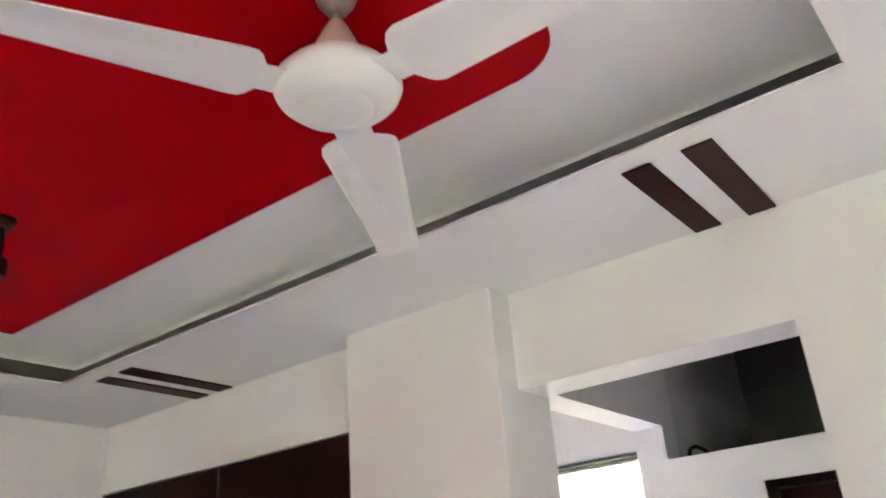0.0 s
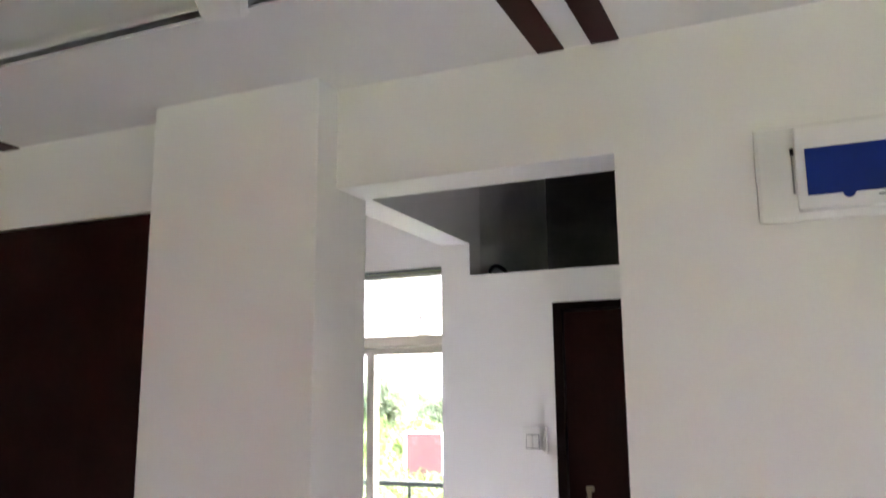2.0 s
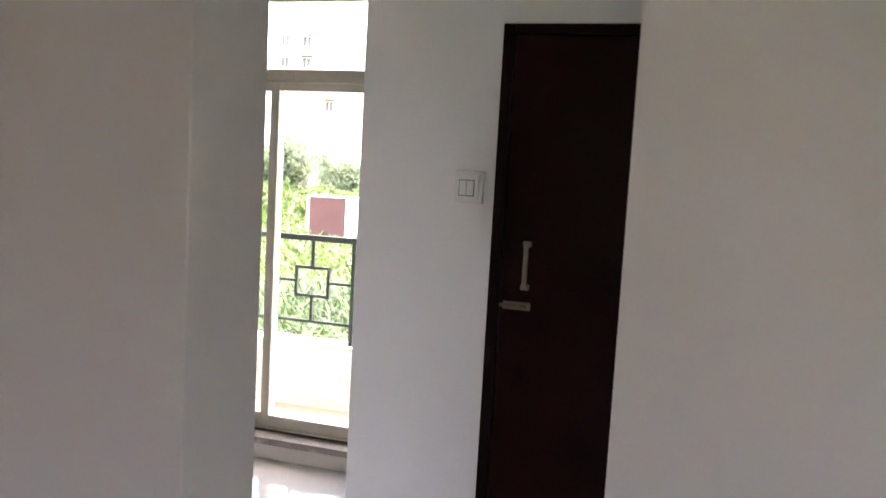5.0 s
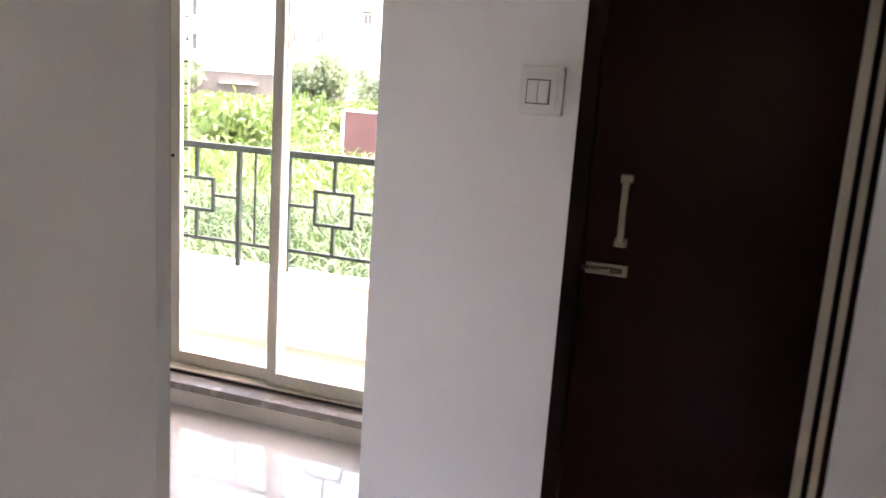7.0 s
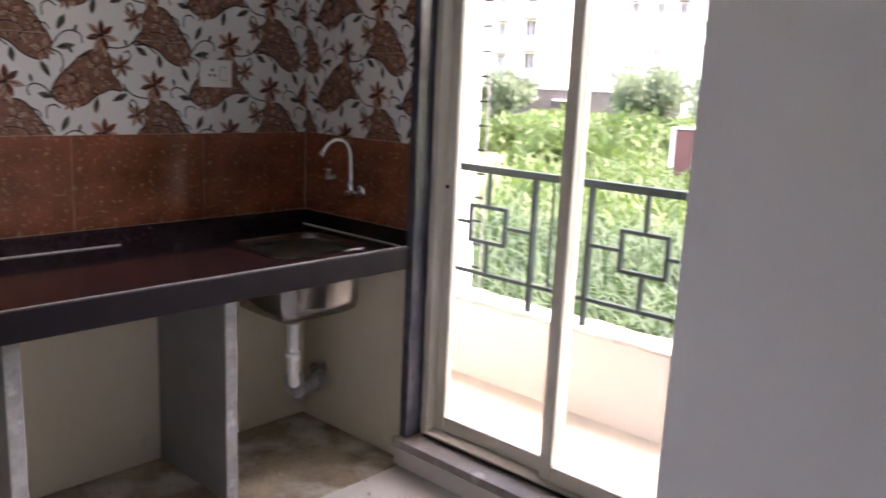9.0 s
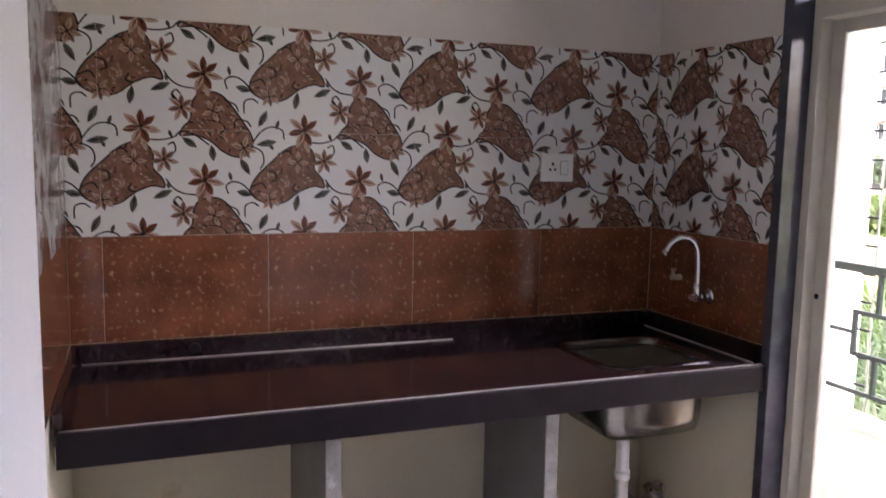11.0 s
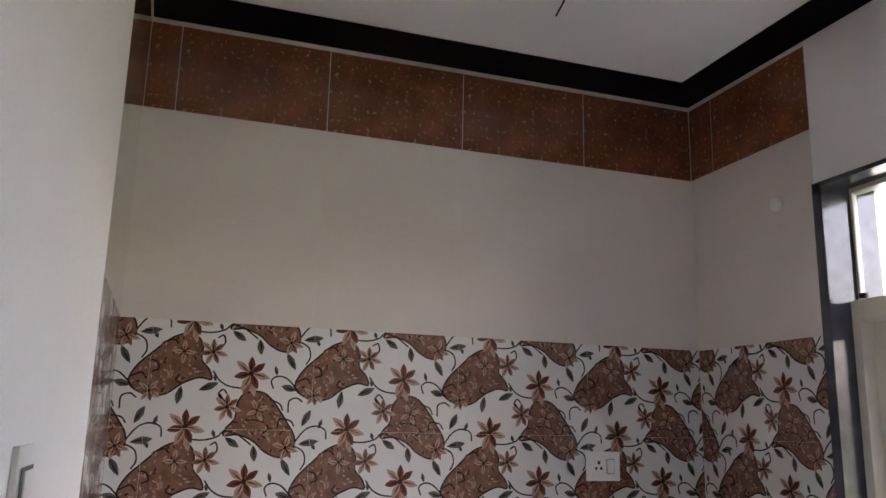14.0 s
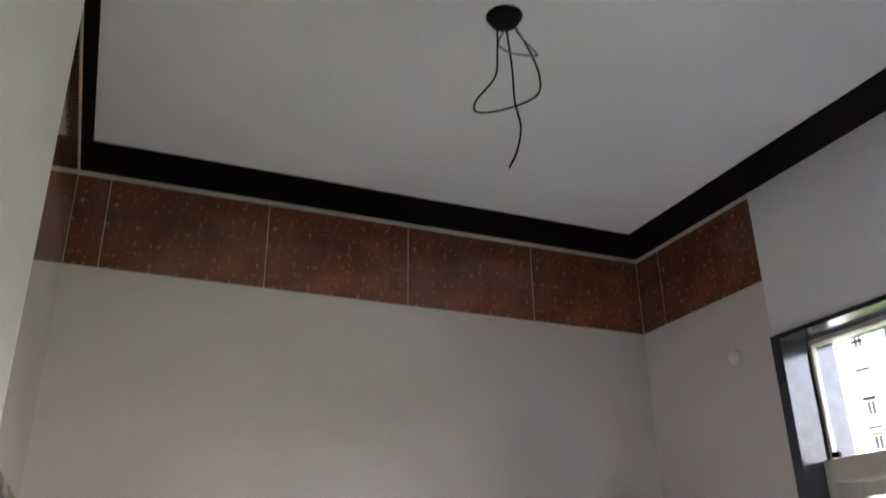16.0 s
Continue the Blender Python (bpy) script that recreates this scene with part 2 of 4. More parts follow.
def lathe(bm, profile, centre, sides=40, mat=0):
    """Turns a profile of (radius, height) about the upright through centre."""
    rings = []
    for r, h in profile:
        rings.append([bm.verts.new((centre[0] + r * math.cos(2 * math.pi * k / sides), centre[1] + r * math.sin(2 * math.pi * k / sides), centre[2] + h)) for k in range(sides)])
    for r0, r1 in zip(rings, rings[1:]):
        for k in range(sides):
            f = bm.faces.new((r0[k], r0[(k + 1) % sides], r1[(k + 1) % sides], r1[k]))
            f.smooth, f.material_index = True, mat
    bm.faces.new(rings[0][::-1]).material_index = mat
    bm.faces.new(rings[-1]).material_index = mat


def prism(bm, outline, z0, z1, mat=0):
    lo = [bm.verts.new((x, y, z0)) for x, y in outline]
    hi = [bm.verts.new((x, y, z1)) for x, y in outline]
    n = len(outline)
    fs = [bm.faces.new(lo[::-1]), bm.faces.new(hi)]
    fs += [bm.faces.new((lo[k], lo[(k + 1) % n], hi[(k + 1) % n], hi[k])) for k in range(n)]
    for f in fs:
        f.material_index = mat


def curve_points(points, steps=8):
    """A smooth line through the points (Catmull-Rom)."""
    p = [Vector(q) for q in points]
    p = [2 * p[0] - p[1]] + p + [2 * p[-1] - p[-2]]
    out = []
    for i in range(1, len(p) - 2):
        for k in range(steps):
            s = k / steps
            out.append(0.5 * (2 * p[i] + (p[i + 1] - p[i - 1]) * s + (2 * p[i - 1] - 5 * p[i] + 4 * p[i + 1] - p[i + 2]) * s * s + (3 * p[i] - p[i - 1] - 3 * p[i + 1] + p[i + 2]) * s ** 3))
    out.append(p[-2])
    return out


def mesh_of(name, bm, *mats):
    me = bpy.data.meshes.new(name)
    bmesh.ops.recalc_face_normals(bm, faces=bm.faces)
    bm.to_mesh(me)
    bm.free()
    for m in mats:
        me.materials.append(m)
    return me


def part(name, bm, material, parent, label=""):
    mats = material if isinstance(material, (list, tuple)) else [material]
    ob = new(name, mesh_of(name, bm, *mats))
    if parent is not None:
        ob.parent = parent
    return tagged(ob, label)


def thing(name, label, category, at=(0, 0, 0), group="", kind=""):
    ob = new(name)
    ob.empty_display_size = 0.05
    ob.location = at
    return tagged(ob, label, category, group, kind)


def structure(name, bm, material, label="", category="wall"):
    ob = part(name, bm, material, None)
    return tagged(ob, label, category, kind="structure")


# ---- the plan ----
W, N, S = -4.30, 4.99, 3.03          # kitchen: west, north and south wall faces
D = 3.90                             # wall with the switch and the washroom door
L, P = 2.736, 2.643                   # living room: north wall face, pillar face
PX0, PX1 = -2.446, -1.918              # pillar
RJ = -1.208                          # other side of the passage opening
LW, LE, LS = -3.88, 1.9, -2.4        # living room: west, east, south wall faces
HEAD = 2.105                        # underside of the lintel over the opening
LC, KC = 2.37, 2.757                # ceilings: living room, kitchen
BX0, BX1, BZ = -2.14, -2.02, 2.169   # beam over the way into the kitchen
WX0, WX1, WZ0, WZ1 = -3.70, -2.38, 0.105, 2.275   # opening to the balcony
DX0, DX1, DZ = -1.692, -1.14, 1.918   # washroom door opening

# floors
structure("floor", block(LW - 0.2, LE + 0.2, LS - 0.2, D + 0.2, -0.12, 0.0), FLOOR, "polished ivory vitrified tile floor", "floor")
bm = bmesh.new()
cuboid(bm, W - 0.2, -2.0, D + 0.2, 5.2, -0.12, 0.0)
cuboid(bm, W - 0.2, LW - 0.2, 2.9, D + 0.2, -0.12, 0.0)
structure("floor_kitchen", bm, FLOOR, "polished ivory vitrified kitchen floor", "floor")
structure("floor_under_counter", block(W, -3.68, S, N, 0.0, 0.006), CEMENT, "rough dusty grey cement under the worktop", "floor")

# living room walls
bm = bmesh.new()
cuboid(bm, LW, PX0, L, 3.02, 2.107, 2.9)                 # over the dark double door
cuboid(bm, PX1, RJ, L, 2.876, HEAD, 2.9)                  # lintel over the opening
cuboid(bm, RJ, LE + 0.2, L, 2.876, 0.0, 2.9)              # wall with the meter box
structure("wall_north", bm, WHITE, "white painted wall with a passage opening")
structure("pillar", block(PX0, PX1, P, 2.89, 0.0, 2.9, bevel=0.004), WHITE, "white plastered pillar beside the passage opening", "pillar")
structure("wall_west", block(LW - 0.2, LW, LS - 0.2, 3.02, 0.0, 2.9), WHITE, "plain white living room wall")
# unseen east wall; its opening is added to brighten the passage jamb
bm = bmesh.new()
cuboid(bm, LE, LE + 0.2, LS - 0.2, 1.45, 0.0, 2.9)
cuboid(bm, LE, LE + 0.2, 1.8, L, 0.0, 2.9)
cuboid(bm, LE, LE + 0.2, 1.45, 1.8, 0.0, 0.95)
cuboid(bm, LE, LE + 0.2, 1.45, 1.8, 2.05, 2.9)
structure("wall_east", bm, WHITE, "white living room wall with an added opening for side light")
bm = bmesh.new()
cuboid(bm, LW, -1.5, LS - 0.2, LS, 0.0, 2.9)
cuboid(bm, -0.3, LE, LS - 0.2, LS, 0.0, 2.9)
cuboid(bm, -1.5, -0.3, LS - 0.2, LS, 0.0, 0.9)
cuboid(bm, -1.5, -0.3, LS - 0.2, LS, 2.0, 2.9)
structure("wall_south", bm, WHITE, "white living room wall with a window opening")

# living room ceiling: lowered border with an open tray, upper ceiling with a red panel
TX0, TX1, TY1, TY0, TZ = -3.385, -0.928, 2.268, -1.5, 2.5
bm = bmesh.new()
cuboid(bm, LW, LE, TY1, L, LC, LC + 0.004)
cuboid(bm, LW, LE, LS, TY0, LC, LC + 0.004)
cuboid(bm, LW, TX0, TY0, TY1, LC, LC + 0.004)
cuboid(bm, TX1, LE, TY0, TY1, LC, LC + 0.004)
structure("ceiling", bm, CEIL, "white lowered gypsum ceiling border", "ceiling")
def tray_ring(o, z):
    return [(TX0 - o, TY0 - o, z), (TX1 + o, TY0 - o, z), (TX1 + o, TY1 + o, z), (TX0 - o, TY1 + o, z)]


bm = bmesh.new()
rings = [tray_ring(0.09 - 0.205 * (1 - math.cos(radians(9 * k))), LC + 0.082 + (TZ - LC - 0.083) * math.sin(radians(9 * k))) for k in range(11)]
for a, b in zip(rings, rings[1:]):
    for k in range(4):
        bm.faces.new([bm.verts.new(p) for p in (a[k], a[(k + 1) % 4], b[(k + 1) % 4], b[k])]).smooth = True
bmesh.ops.remove_doubles(bm, verts=bm.verts, dist=0.0001)
structure("ceiling_cove", bm, CEIL, "white curved cove behind the ceiling lip", "ceiling")
structure("ceiling_tray", block(LW, LE, LS, L, TZ, TZ + 0.1), CEIL, "white upper ceiling inside the tray", "ceiling")
bm = bmesh.new()
RX0, RX1, RY0, RY1, rad = -3.6, -1.31, -1.1, 2.078, 0.13
outline = []
for cx, cy, a0 in ((RX1 - rad, RY1 - rad, 0), (RX0 + rad, RY1 - rad, 90), (RX0 + rad, RY0 + rad, 180), (RX1 - rad, RY0 + rad, 270)):
    outline += [(cx + rad * math.cos(radians(a0 + 9 * k)), cy + rad * math.sin(radians(a0 + 9 * k))) for k in range(11)]
prism(bm, outline, TZ - 0.006, TZ - 0.001)
structure("ceiling_panel_red", bm, RED, "crimson ceiling panel with rounded corners", "ceiling")

# passage, washroom wall, loft and beam
bm = bmesh.new()
cuboid(bm, BX0, DX0, D, 4.02, 0.0, 2.043)
cuboid(bm, DX0, DX1, D, 4.02, DZ, 2.043)
cuboid(bm, BX0, BX1, D, 4.02, 2.043, 2.9)
structure("wall_washroom", bm, WHITE, "white painted wall with a switch and dark door")
structure("wall_kitchen_east", block(BX0, BX0 + 0.11, 4.02, N + 0.2, 0.0, 2.9), WHITE, "plain white kitchen side wall")
structure("beam", block(BX0, BX1, S + 0.0045, D, BZ, 2.9), WHITE, "white beam over the kitchen opening", "beam")
bm = bmesh.new()
cuboid(bm, -1.175, -1.06, 2.876, 3.6, 0.0, 2.9)
cuboid(bm, DX1 + 0.03, DX1 + 0.14, 3.6, 4.02, 0.0, 2.9)
structure("wall_passage_east", bm, WHITE, "white passage wall beside the dark door")
# loft floor, back wall and ceiling carry their darkness in the colour
structure("loft_floor", block(BX1, 0.1, 4.02, N, 1.96, 2.043), LOFTSHADE, "loft slab over the washroom, coloured dark for shade", "loft")
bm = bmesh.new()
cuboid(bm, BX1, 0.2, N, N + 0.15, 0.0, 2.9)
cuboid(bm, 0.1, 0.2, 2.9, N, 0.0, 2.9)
structure("loft_wall", bm, LOFTSHADE, "loft back wall coloured dark for shade", "wall")
# added skin, toned below the wall paint for light fading into the loft
structure("loft_side_wall", block(BX0 + 0.1105, BX1 - 0.003, 4.021, N - 0.001, 2.044, KC - 0.001), LOFTFADE, "added loft wall skin toned for the fading light", "wall")
structure("ceiling_passage", block(BX1, 0.2, 2.876, 4.02, KC, KC + 0.1), CEIL, "white passage ceiling", "ceiling")
structure("ceiling_loft", block(BX1, 0.2, 4.02, N, KC, KC + 0.1), LOFTSHADE, "loft ceiling coloured dark for shade", "ceiling")

# kitchen walls
structure("wall_kitchen_west", block(W - 0.2, W - 0.008, 2.8, N + 0.2, 0.0, 2.9), CREAMWALL, "kitchen wall tiled in brown, floral and cream")
bm = bmesh.new()
cuboid(bm, W - 0.008, WX0, N + 0.008, N + 0.2, 0.0, 2.9)
cuboid(bm, WX1, BX0, N + 0.008, N + 0.2, 0.0, 2.9)
cuboid(bm, WX0, WX1, N + 0.008, N + 0.2, WZ1, 2.9)
cuboid(bm, WX0, WX1, 4.955, N + 0.2, 0.0, 0.07)
structure("wall_kitchen_north", bm, CREAMWALL, "cream kitchen wall round the balcony door")
structure("wall_kitchen_north_plaster", block(-3.6995, BX0, N - 0.002, N + 0.007, WZ1 + 0.003, KC), WHITE, "white plaster over the balcony door")
structure("wall_kitchen_south", block(-3.505, -2.016, 2.8905, S + 0.004, 0.0, 2.9, bevel=0.003), WHITE, "white kitchen wall with a switch board")
structure("wall_kitchen_south_tiled", block(W - 0.008, -3.505, 2.9, S - 0.008, 0.0, 2.9), CREAMWALL, "tiled end of the kitchen side wall")
structure("ceiling_kitchen", block(W - 0.1, BX0, S - 0.1, N + 0.1, KC, KC + 0.1), KCEIL, "pale kitchen ceiling", "ceiling")
bm = bmesh.new()
cuboid(bm, W, W + 0.185, S, N, KC - 0.006, KC - 0.001)
cuboid(bm, W + 0.185, BX0, N - 0.16, N, KC - 0.006, KC - 0.001)
cuboid(bm, W + 0.185, BX0, S, S + 0.035, KC - 0.006, KC - 0.001)
structure("ceiling_border", bm, BLACKBAND, "black painted border round the kitchen ceiling", "ceiling border")


# ---- balcony door: stone lining, sliding aluminium panels, fixed light above ----
door = thing("balcony_door", "cream aluminium sliding balcony door with glass and fixed light above", "sliding door", (WX0, N, WZ0), kind="structure")


def at_home(ob, parent):
    """Keeps world coordinates for a part built in place."""
    ob.matrix_parent_inverse = Matrix.Translation(parent.location).inverted()
    return ob


def piece(name, bm, material, parent, label=""):
    return at_home(part(name, bm, material, parent, label), parent)


piece("lining_side", block(WX0, WX0 + 0.035, N - 0.012, 5.19, 0.106, WZ1, bevel=0.002), JAMBSTONE, door, "grey granite side lining")
piece("lining_side", block(WX1 - 0.035, WX1, N - 0.012, 5.19, 0.106, WZ1, bevel=0.002), JAMBSTONE, door, "grey granite side lining")
piece("lining_top", block(WX0 + 0.035, WX1 - 0.035, N - 0.012, 5.19, WZ1 - 0.014, WZ1, bevel=0.002), JAMBSTONE, door, "grey granite head lining")
piece("sill", block(WX0 - 0.01, WX1 + 0.01, 4.945, 5.24, 0.072, 0.105, bevel=0.004), SILLSTONE, door, "worn grey granite threshold")
FX0, FX1 = WX0 + 0.036, WX1 - 0.036
fy0, fy1 = 5.055, 5.135
for nm, b in (("frame_side", (FX0, FX0 + 0.03, fy0, fy1, 0.106, 1.915)), ("frame_side", (FX1 - 0.03, FX1, fy0, fy1, 0.106, 1.915)),
              ("bead", (FX0, FX0 + 0.01, 5.085, 5.105, 1.9155, WZ1 - 0.0145)), ("bead", (FX1 - 0.01, FX1, 5.085, 5.105, 1.9155, WZ1 - 0.0145)),
              ("frame_head", (FX0 + 0.01, FX1 - 0.01, fy0 + 0.02, fy1 - 0.02, WZ1 - 0.03, WZ1 - 0.0145)), ("transom", (FX0 + 0.03, FX1 - 0.03, fy0 - 0.008, fy1, 1.855, 1.915)),
              ("track", (FX0 + 0.03, FX1 - 0.03, fy0 - 0.015, fy1, 0.106, 0.124))):
    piece(nm, block(*b, bevel=0.003), ALU, door)
piece("track_groove", block(FX0 + 0.03, FX1 - 0.03, fy0 - 0.019, fy0 - 0.0155, 0.108, 0.118), RUBBER, door, "black track groove")


def sash(x0, x1, y0, y1):
    bm = bmesh.new()
    z0, z1, s = 0.125, 1.853, 0.045
    cuboid(bm, x0, x0 + s, y0, y1, z0, z1, bevel=0.004)
    cuboid(bm, x1 - s, x1, y0, y1, z0, z1, bevel=0.004)
    cuboid(bm, x0 + s, x1 - s, y0 + 0.002, y1 - 0.002, z0, z0 + 0.055, bevel=0.003)
    cuboid(bm, x0 + s, x1 - s, y0 + 0.002, y1 - 0.002, z1 - 0.04, z1, bevel=0.003)
    ob = piece("sash", bm, ALU, door, "cream sliding panel")
    pane = piece("pane", block(x0 + s - 0.004, x1 - s + 0.004, (y0 + y1) / 2 - 0.0025, (y0 + y1) / 2 + 0.0025, z0 + 0.05, z1 - 0.036), GLASS, ob, "clear glass pane")
    pane.visible_shadow = False
    return ob


sash(FX0 + 0.031, -3.072, 5.098, 5.126)
sash(-3.118, FX1 - 0.031, 5.062, 5.09)
pane = piece("pane", block(FX0 + 0.009, FX1 - 0.009, 5.092, 5.097, 1.914, WZ1 - 0.029), GLASS, door, "clear fixed glass over the panels")
pane.visible_shadow = False
bm = bmesh.new()
tube(bm, [(-3.62, 5.099, 1.05), (-3.62, 5.095, 1.05)], 0.008)
piece("latch_hole", bm, DARK, door, "small dark latch hole")
piece("latch", block(-3.612, -3.588, fy0 - 0.022, fy0 - 0.0085, 1.915, 1.93, bevel=0.003), DARK, door, "small dark latch on the transom")
piece("riser_tile", block(WX0 + 0.002, WX1, 4.951, 4.9545, 0.002, 0.066), CREAMTILE, door, "cream tiled riser under the threshold")


# ---- kitchen worktop, posts, sink ----
CT, CF = 0.83, -3.70
top = thing("kitchen_worktop", "polished black granite worktop with upstand and sink cutout", "worktop", (W, S, CT))
SX0, SX1, SY0, SY1 = -4.12, -3.79, 4.51, 4.885
bm = bmesh.new()
rim = []
for ring in ([(W, S), (CF, S), (CF, N), (W, N)], [(SX0, SY0), (SX1, SY0), (SX1, SY1), (SX0, SY1)]):
    vs = [bm.verts.new((x, y, CT)) for x, y in ring]
    rim += [bm.edges.new((vs[k], vs[(k + 1) % 4])) for k in range(4)]
bmesh.ops.triangle_fill(bm, edges=rim, use_beauty=True)
grown = bmesh.ops.extrude_face_region(bm, geom=bm.faces[:])
bmesh.ops.translate(bm, verts=[v for v in grown["geom"] if isinstance(v, bmesh.types.BMVert)], vec=(0, 0, -0.03))
piece("slab", bm, GRANITE, top)
bm = bmesh.new()
tube(bm, [(CF + 0.003, S + 0.01, CT + 0.0032)] + [(CF + 0.003 + 0.0012 * math.sin(k * 2.3), S + 0.1 * k, CT + 0.0032) for k in range(1, 19)] + [(CF + 0.003, N - 0.01, CT + 0.0032)], 0.0022, 6)
piece("worn_edge", bm, GROUT, top, "pale worn line along the front edge")
bm = bmesh.new()
tube(bm, [(W + 0.018, 3.37, CT + 0.03), (W + 0.034, 3.37, CT + 0.03)], [0.017, 0.014], 16)
piece("grommet", bm, DARK, top, "small black round grommet in the upstand")
piece("front_edge", block(CF, CF + 0.022, S + 0.005, N - 0.004, CT - 0.077, CT + 0.003, bevel=0.004), GRANITEEDGE, top, "sawn grey granite front edge")
piece("upstand", block(W, W + 0.02, S + 0.02, N - 0.02, CT + 0.0005, CT + 0.058, bevel=0.002), GRANITE, top, "black granite upstand")
piece("upstand", block(W, CF, N - 0.02, N, CT + 0.0005, CT + 0.058, bevel=0.002), GRANITE, top, "black granite upstand")
piece("upstand", block(W, CF, S, S + 0.02, CT + 0.0005, CT + 0.058, bevel=0.002), GRANITE, top, "black granite upstand")
bm = bmesh.new()
tube(bm, [(W + 0.022, S + 0.03, CT + 0.002), (W + 0.022, 4.2, CT + 0.002)], 0.0022, 6)
piece("joint_line", bm, GROUT, top, "pale cement line along the upstand")
bm = bmesh.new()
tube(bm, [(W + 0.02, N - 0.022, CT + 0.002), (CF - 0.02, N - 0.022, CT + 0.002)], 0.002, 6)
piece("joint_line", bm, GROUT, top, "pale cement line along the upstand")

for y0, y1, x1 in ((4.335, 4.372, -3.86), (3.657, 3.694, -3.80)):
    post = thing("worktop_support", "upright grey stone slab carrying the worktop", "support", (x1, y0, 0.006), group="worktop supports")
    piece("slab", block(W + 0.001, x1, y0, y1, 0.006, CT - 0.031, bevel=0.002), SLABGREY, post)
    piece("edge", block(x1, x1 + 0.006, y0 - 0.002, y1 + 0.002, 0.006, CT - 0.031, bevel=0.001), WHITEWASH, post, "whitewashed flaking front edge")


def rounded(x0, x1, y0, y1, r, n=6):
    pts = []
    for cx, cy, a0 in ((x1 - r, y1 - r, 0), (x0 + r, y1 - r, 90), (x0 + r, y0 + r, 180), (x1 - r, y0 + r, 270)):
        pts += [(cx + r * math.cos(radians(a0 + 90 * k / n)), cy + r * math.sin(radians(a0 + 90 * k / n))) for k in range(n + 1)]
    return pts


def loops(bm, rings, close_last=True, mat=0):
    """Skins a stack of outlines given as lists of (x, y, z)."""
    vs = [[bm.verts.new(p) for p in r] for r in rings]
    n = len(vs[0])
    for a, b in zip(vs, vs[1:]):
        for k in range(n):
            f = bm.faces.new((a[k], a[(k + 1) % n], b[(k + 1) % n], b[k]))
            f.smooth, f.material_index = True, mat
    if close_last:
        bm.faces.new(vs[-1]).material_index = mat


sink = thing("kitchen_sink", "stainless steel bowl sink set into the worktop", "sink", (-3.965, 4.65, CT))
bm = bmesh.new()
rings = []
for inset, z, r in ((-0.022, CT + 0.0006, 0.075), (-0.02, CT + 0.003, 0.075), (0.004, CT + 0.001, 0.06), (0.006, CT - 0.02, 0.06), (0.01, 0.64, 0.055), (0.018, 0.605, 0.05), (0.045, 0.588, 0.04), (0.13, 0.582, 0.03)):
    rings.append([(x, y, z) for x, y in rounded(SX0 + inset, SX1 - inset, SY0 + inset, SY1 - inset, r)])
loops(bm, rings)
bmesh.ops.solidify(bm, geom=bm.faces[:], thickness=-0.0012)
piece("bowl", bm, STEEL, sink)
bm = bmesh.new()
lathe(bm, [(0.0445, 0.0), (0.045, 0.004), (0.03, 0.006), (0.02, 0.002)], (-3.965, 4.68, 0.5835), 28)
piece("strainer", bm, CHROME, sink, "chrome waste strainer")
bm = bmesh.new()
lathe(bm, [(0.022, -0.02), (0.03, 0.0), (0.044, 0.008), (0.046, 0.018), (0.04, 0.022)], (-3.965, 4.68, 0.56), 24)
piece("waste_coupling", bm, GREYPLASTIC, sink, "grey waste coupling under the bowl")
bm = bmesh.new()
tube(bm, curve_points([(-3.965, 4.68, 0.57), (-3.968, 4.683, 0.46), (-3.975, 4.69, 0.35), (-3.995, 4.71, 0.30), (-4.03, 4.74, 0.275)], 6), 0.021, 14)
tube(bm, [(-3.968, 4.683, 0.43), (-3.969, 4.684, 0.405)], 0.026, 14)
piece("waste_pipe", bm, PLASTIC, sink, "white plastic waste pipe")
bm = bmesh.new()
tube(bm, curve_points([(-4.01, 4.72, 0.30), (-4.04, 4.75, 0.255), (-4.075, 4.79, 0.22), (-4.13, 4.85, 0.2), (-4.15, 4.93, 0.2), (-4.155, 4.985, 0.2)], 6), 0.03, 14)
for a, b in (((-4.012, 4.722, 0.297), (-4.03, 4.74, 0.272)), ((-4.07, 4.785, 0.224), (-4.1, 4.815, 0.212)), ((-4.15, 4.93, 0.2), (-4.153, 4.955, 0.2))):
    tube(bm, [a, b], 0.038, 14)
piece("trap", bm, TRAPGREY, sink, "grey bend of the waste trap")

valve = thing("angle_valve", "small metal angle valve on the wall under the sink", "valve", (-4.17, N, 0.245))
bm = bmesh.new()
tube(bm, [(-4.17, N + 0.006, 0.245), (-4.17, N - 0.05, 0.245)], 0.013, 12)
lathe(bm, [(0.01, -0.02), (0.016, -0.015), (0.016, 0.02), (0.01, 0.024)], (-4.17, N - 0.045, 0.245), 16)
piece("valve_body", bm, BRASS, valve)
bm = bmesh.new()
lathe(bm, [(0.028, 0.0), (0.028, 0.004), (0.02, 0.006)], (0, 0, 0), 24)
bmesh.ops.transform(bm, verts=bm.verts, matrix=pose(-4.17, N - 0.001, 0.245, 90))
piece("wall_flange", bm, CHROME, valve, "round chrome wall plate")
bm = bmesh.new()
tube(bm, [(-4.19, N - 0.05, 0.25), (-4.135, N - 0.052, 0.25)], 0.008, 8)
piece("valve_knob", bm, CHROME, valve)

tap = thing("kitchen_tap", "chrome swan neck tap mounted on the brown tiled wall", "tap", (-3.965, N, 0.995))
bm = bmesh.new()
tube(bm, [(-3.965, N + 0.004, 0.995), (-3.965, N - 0.055, 0.995)], 0.014, 14)
tube(bm, [(-3.965, N - 0.048, 0.98), (-3.965, N - 0.048, 1.04)], [0.016, 0.0135], 14)
piece("tap_body", bm, CHROME, tap)
bm = bmesh.new()
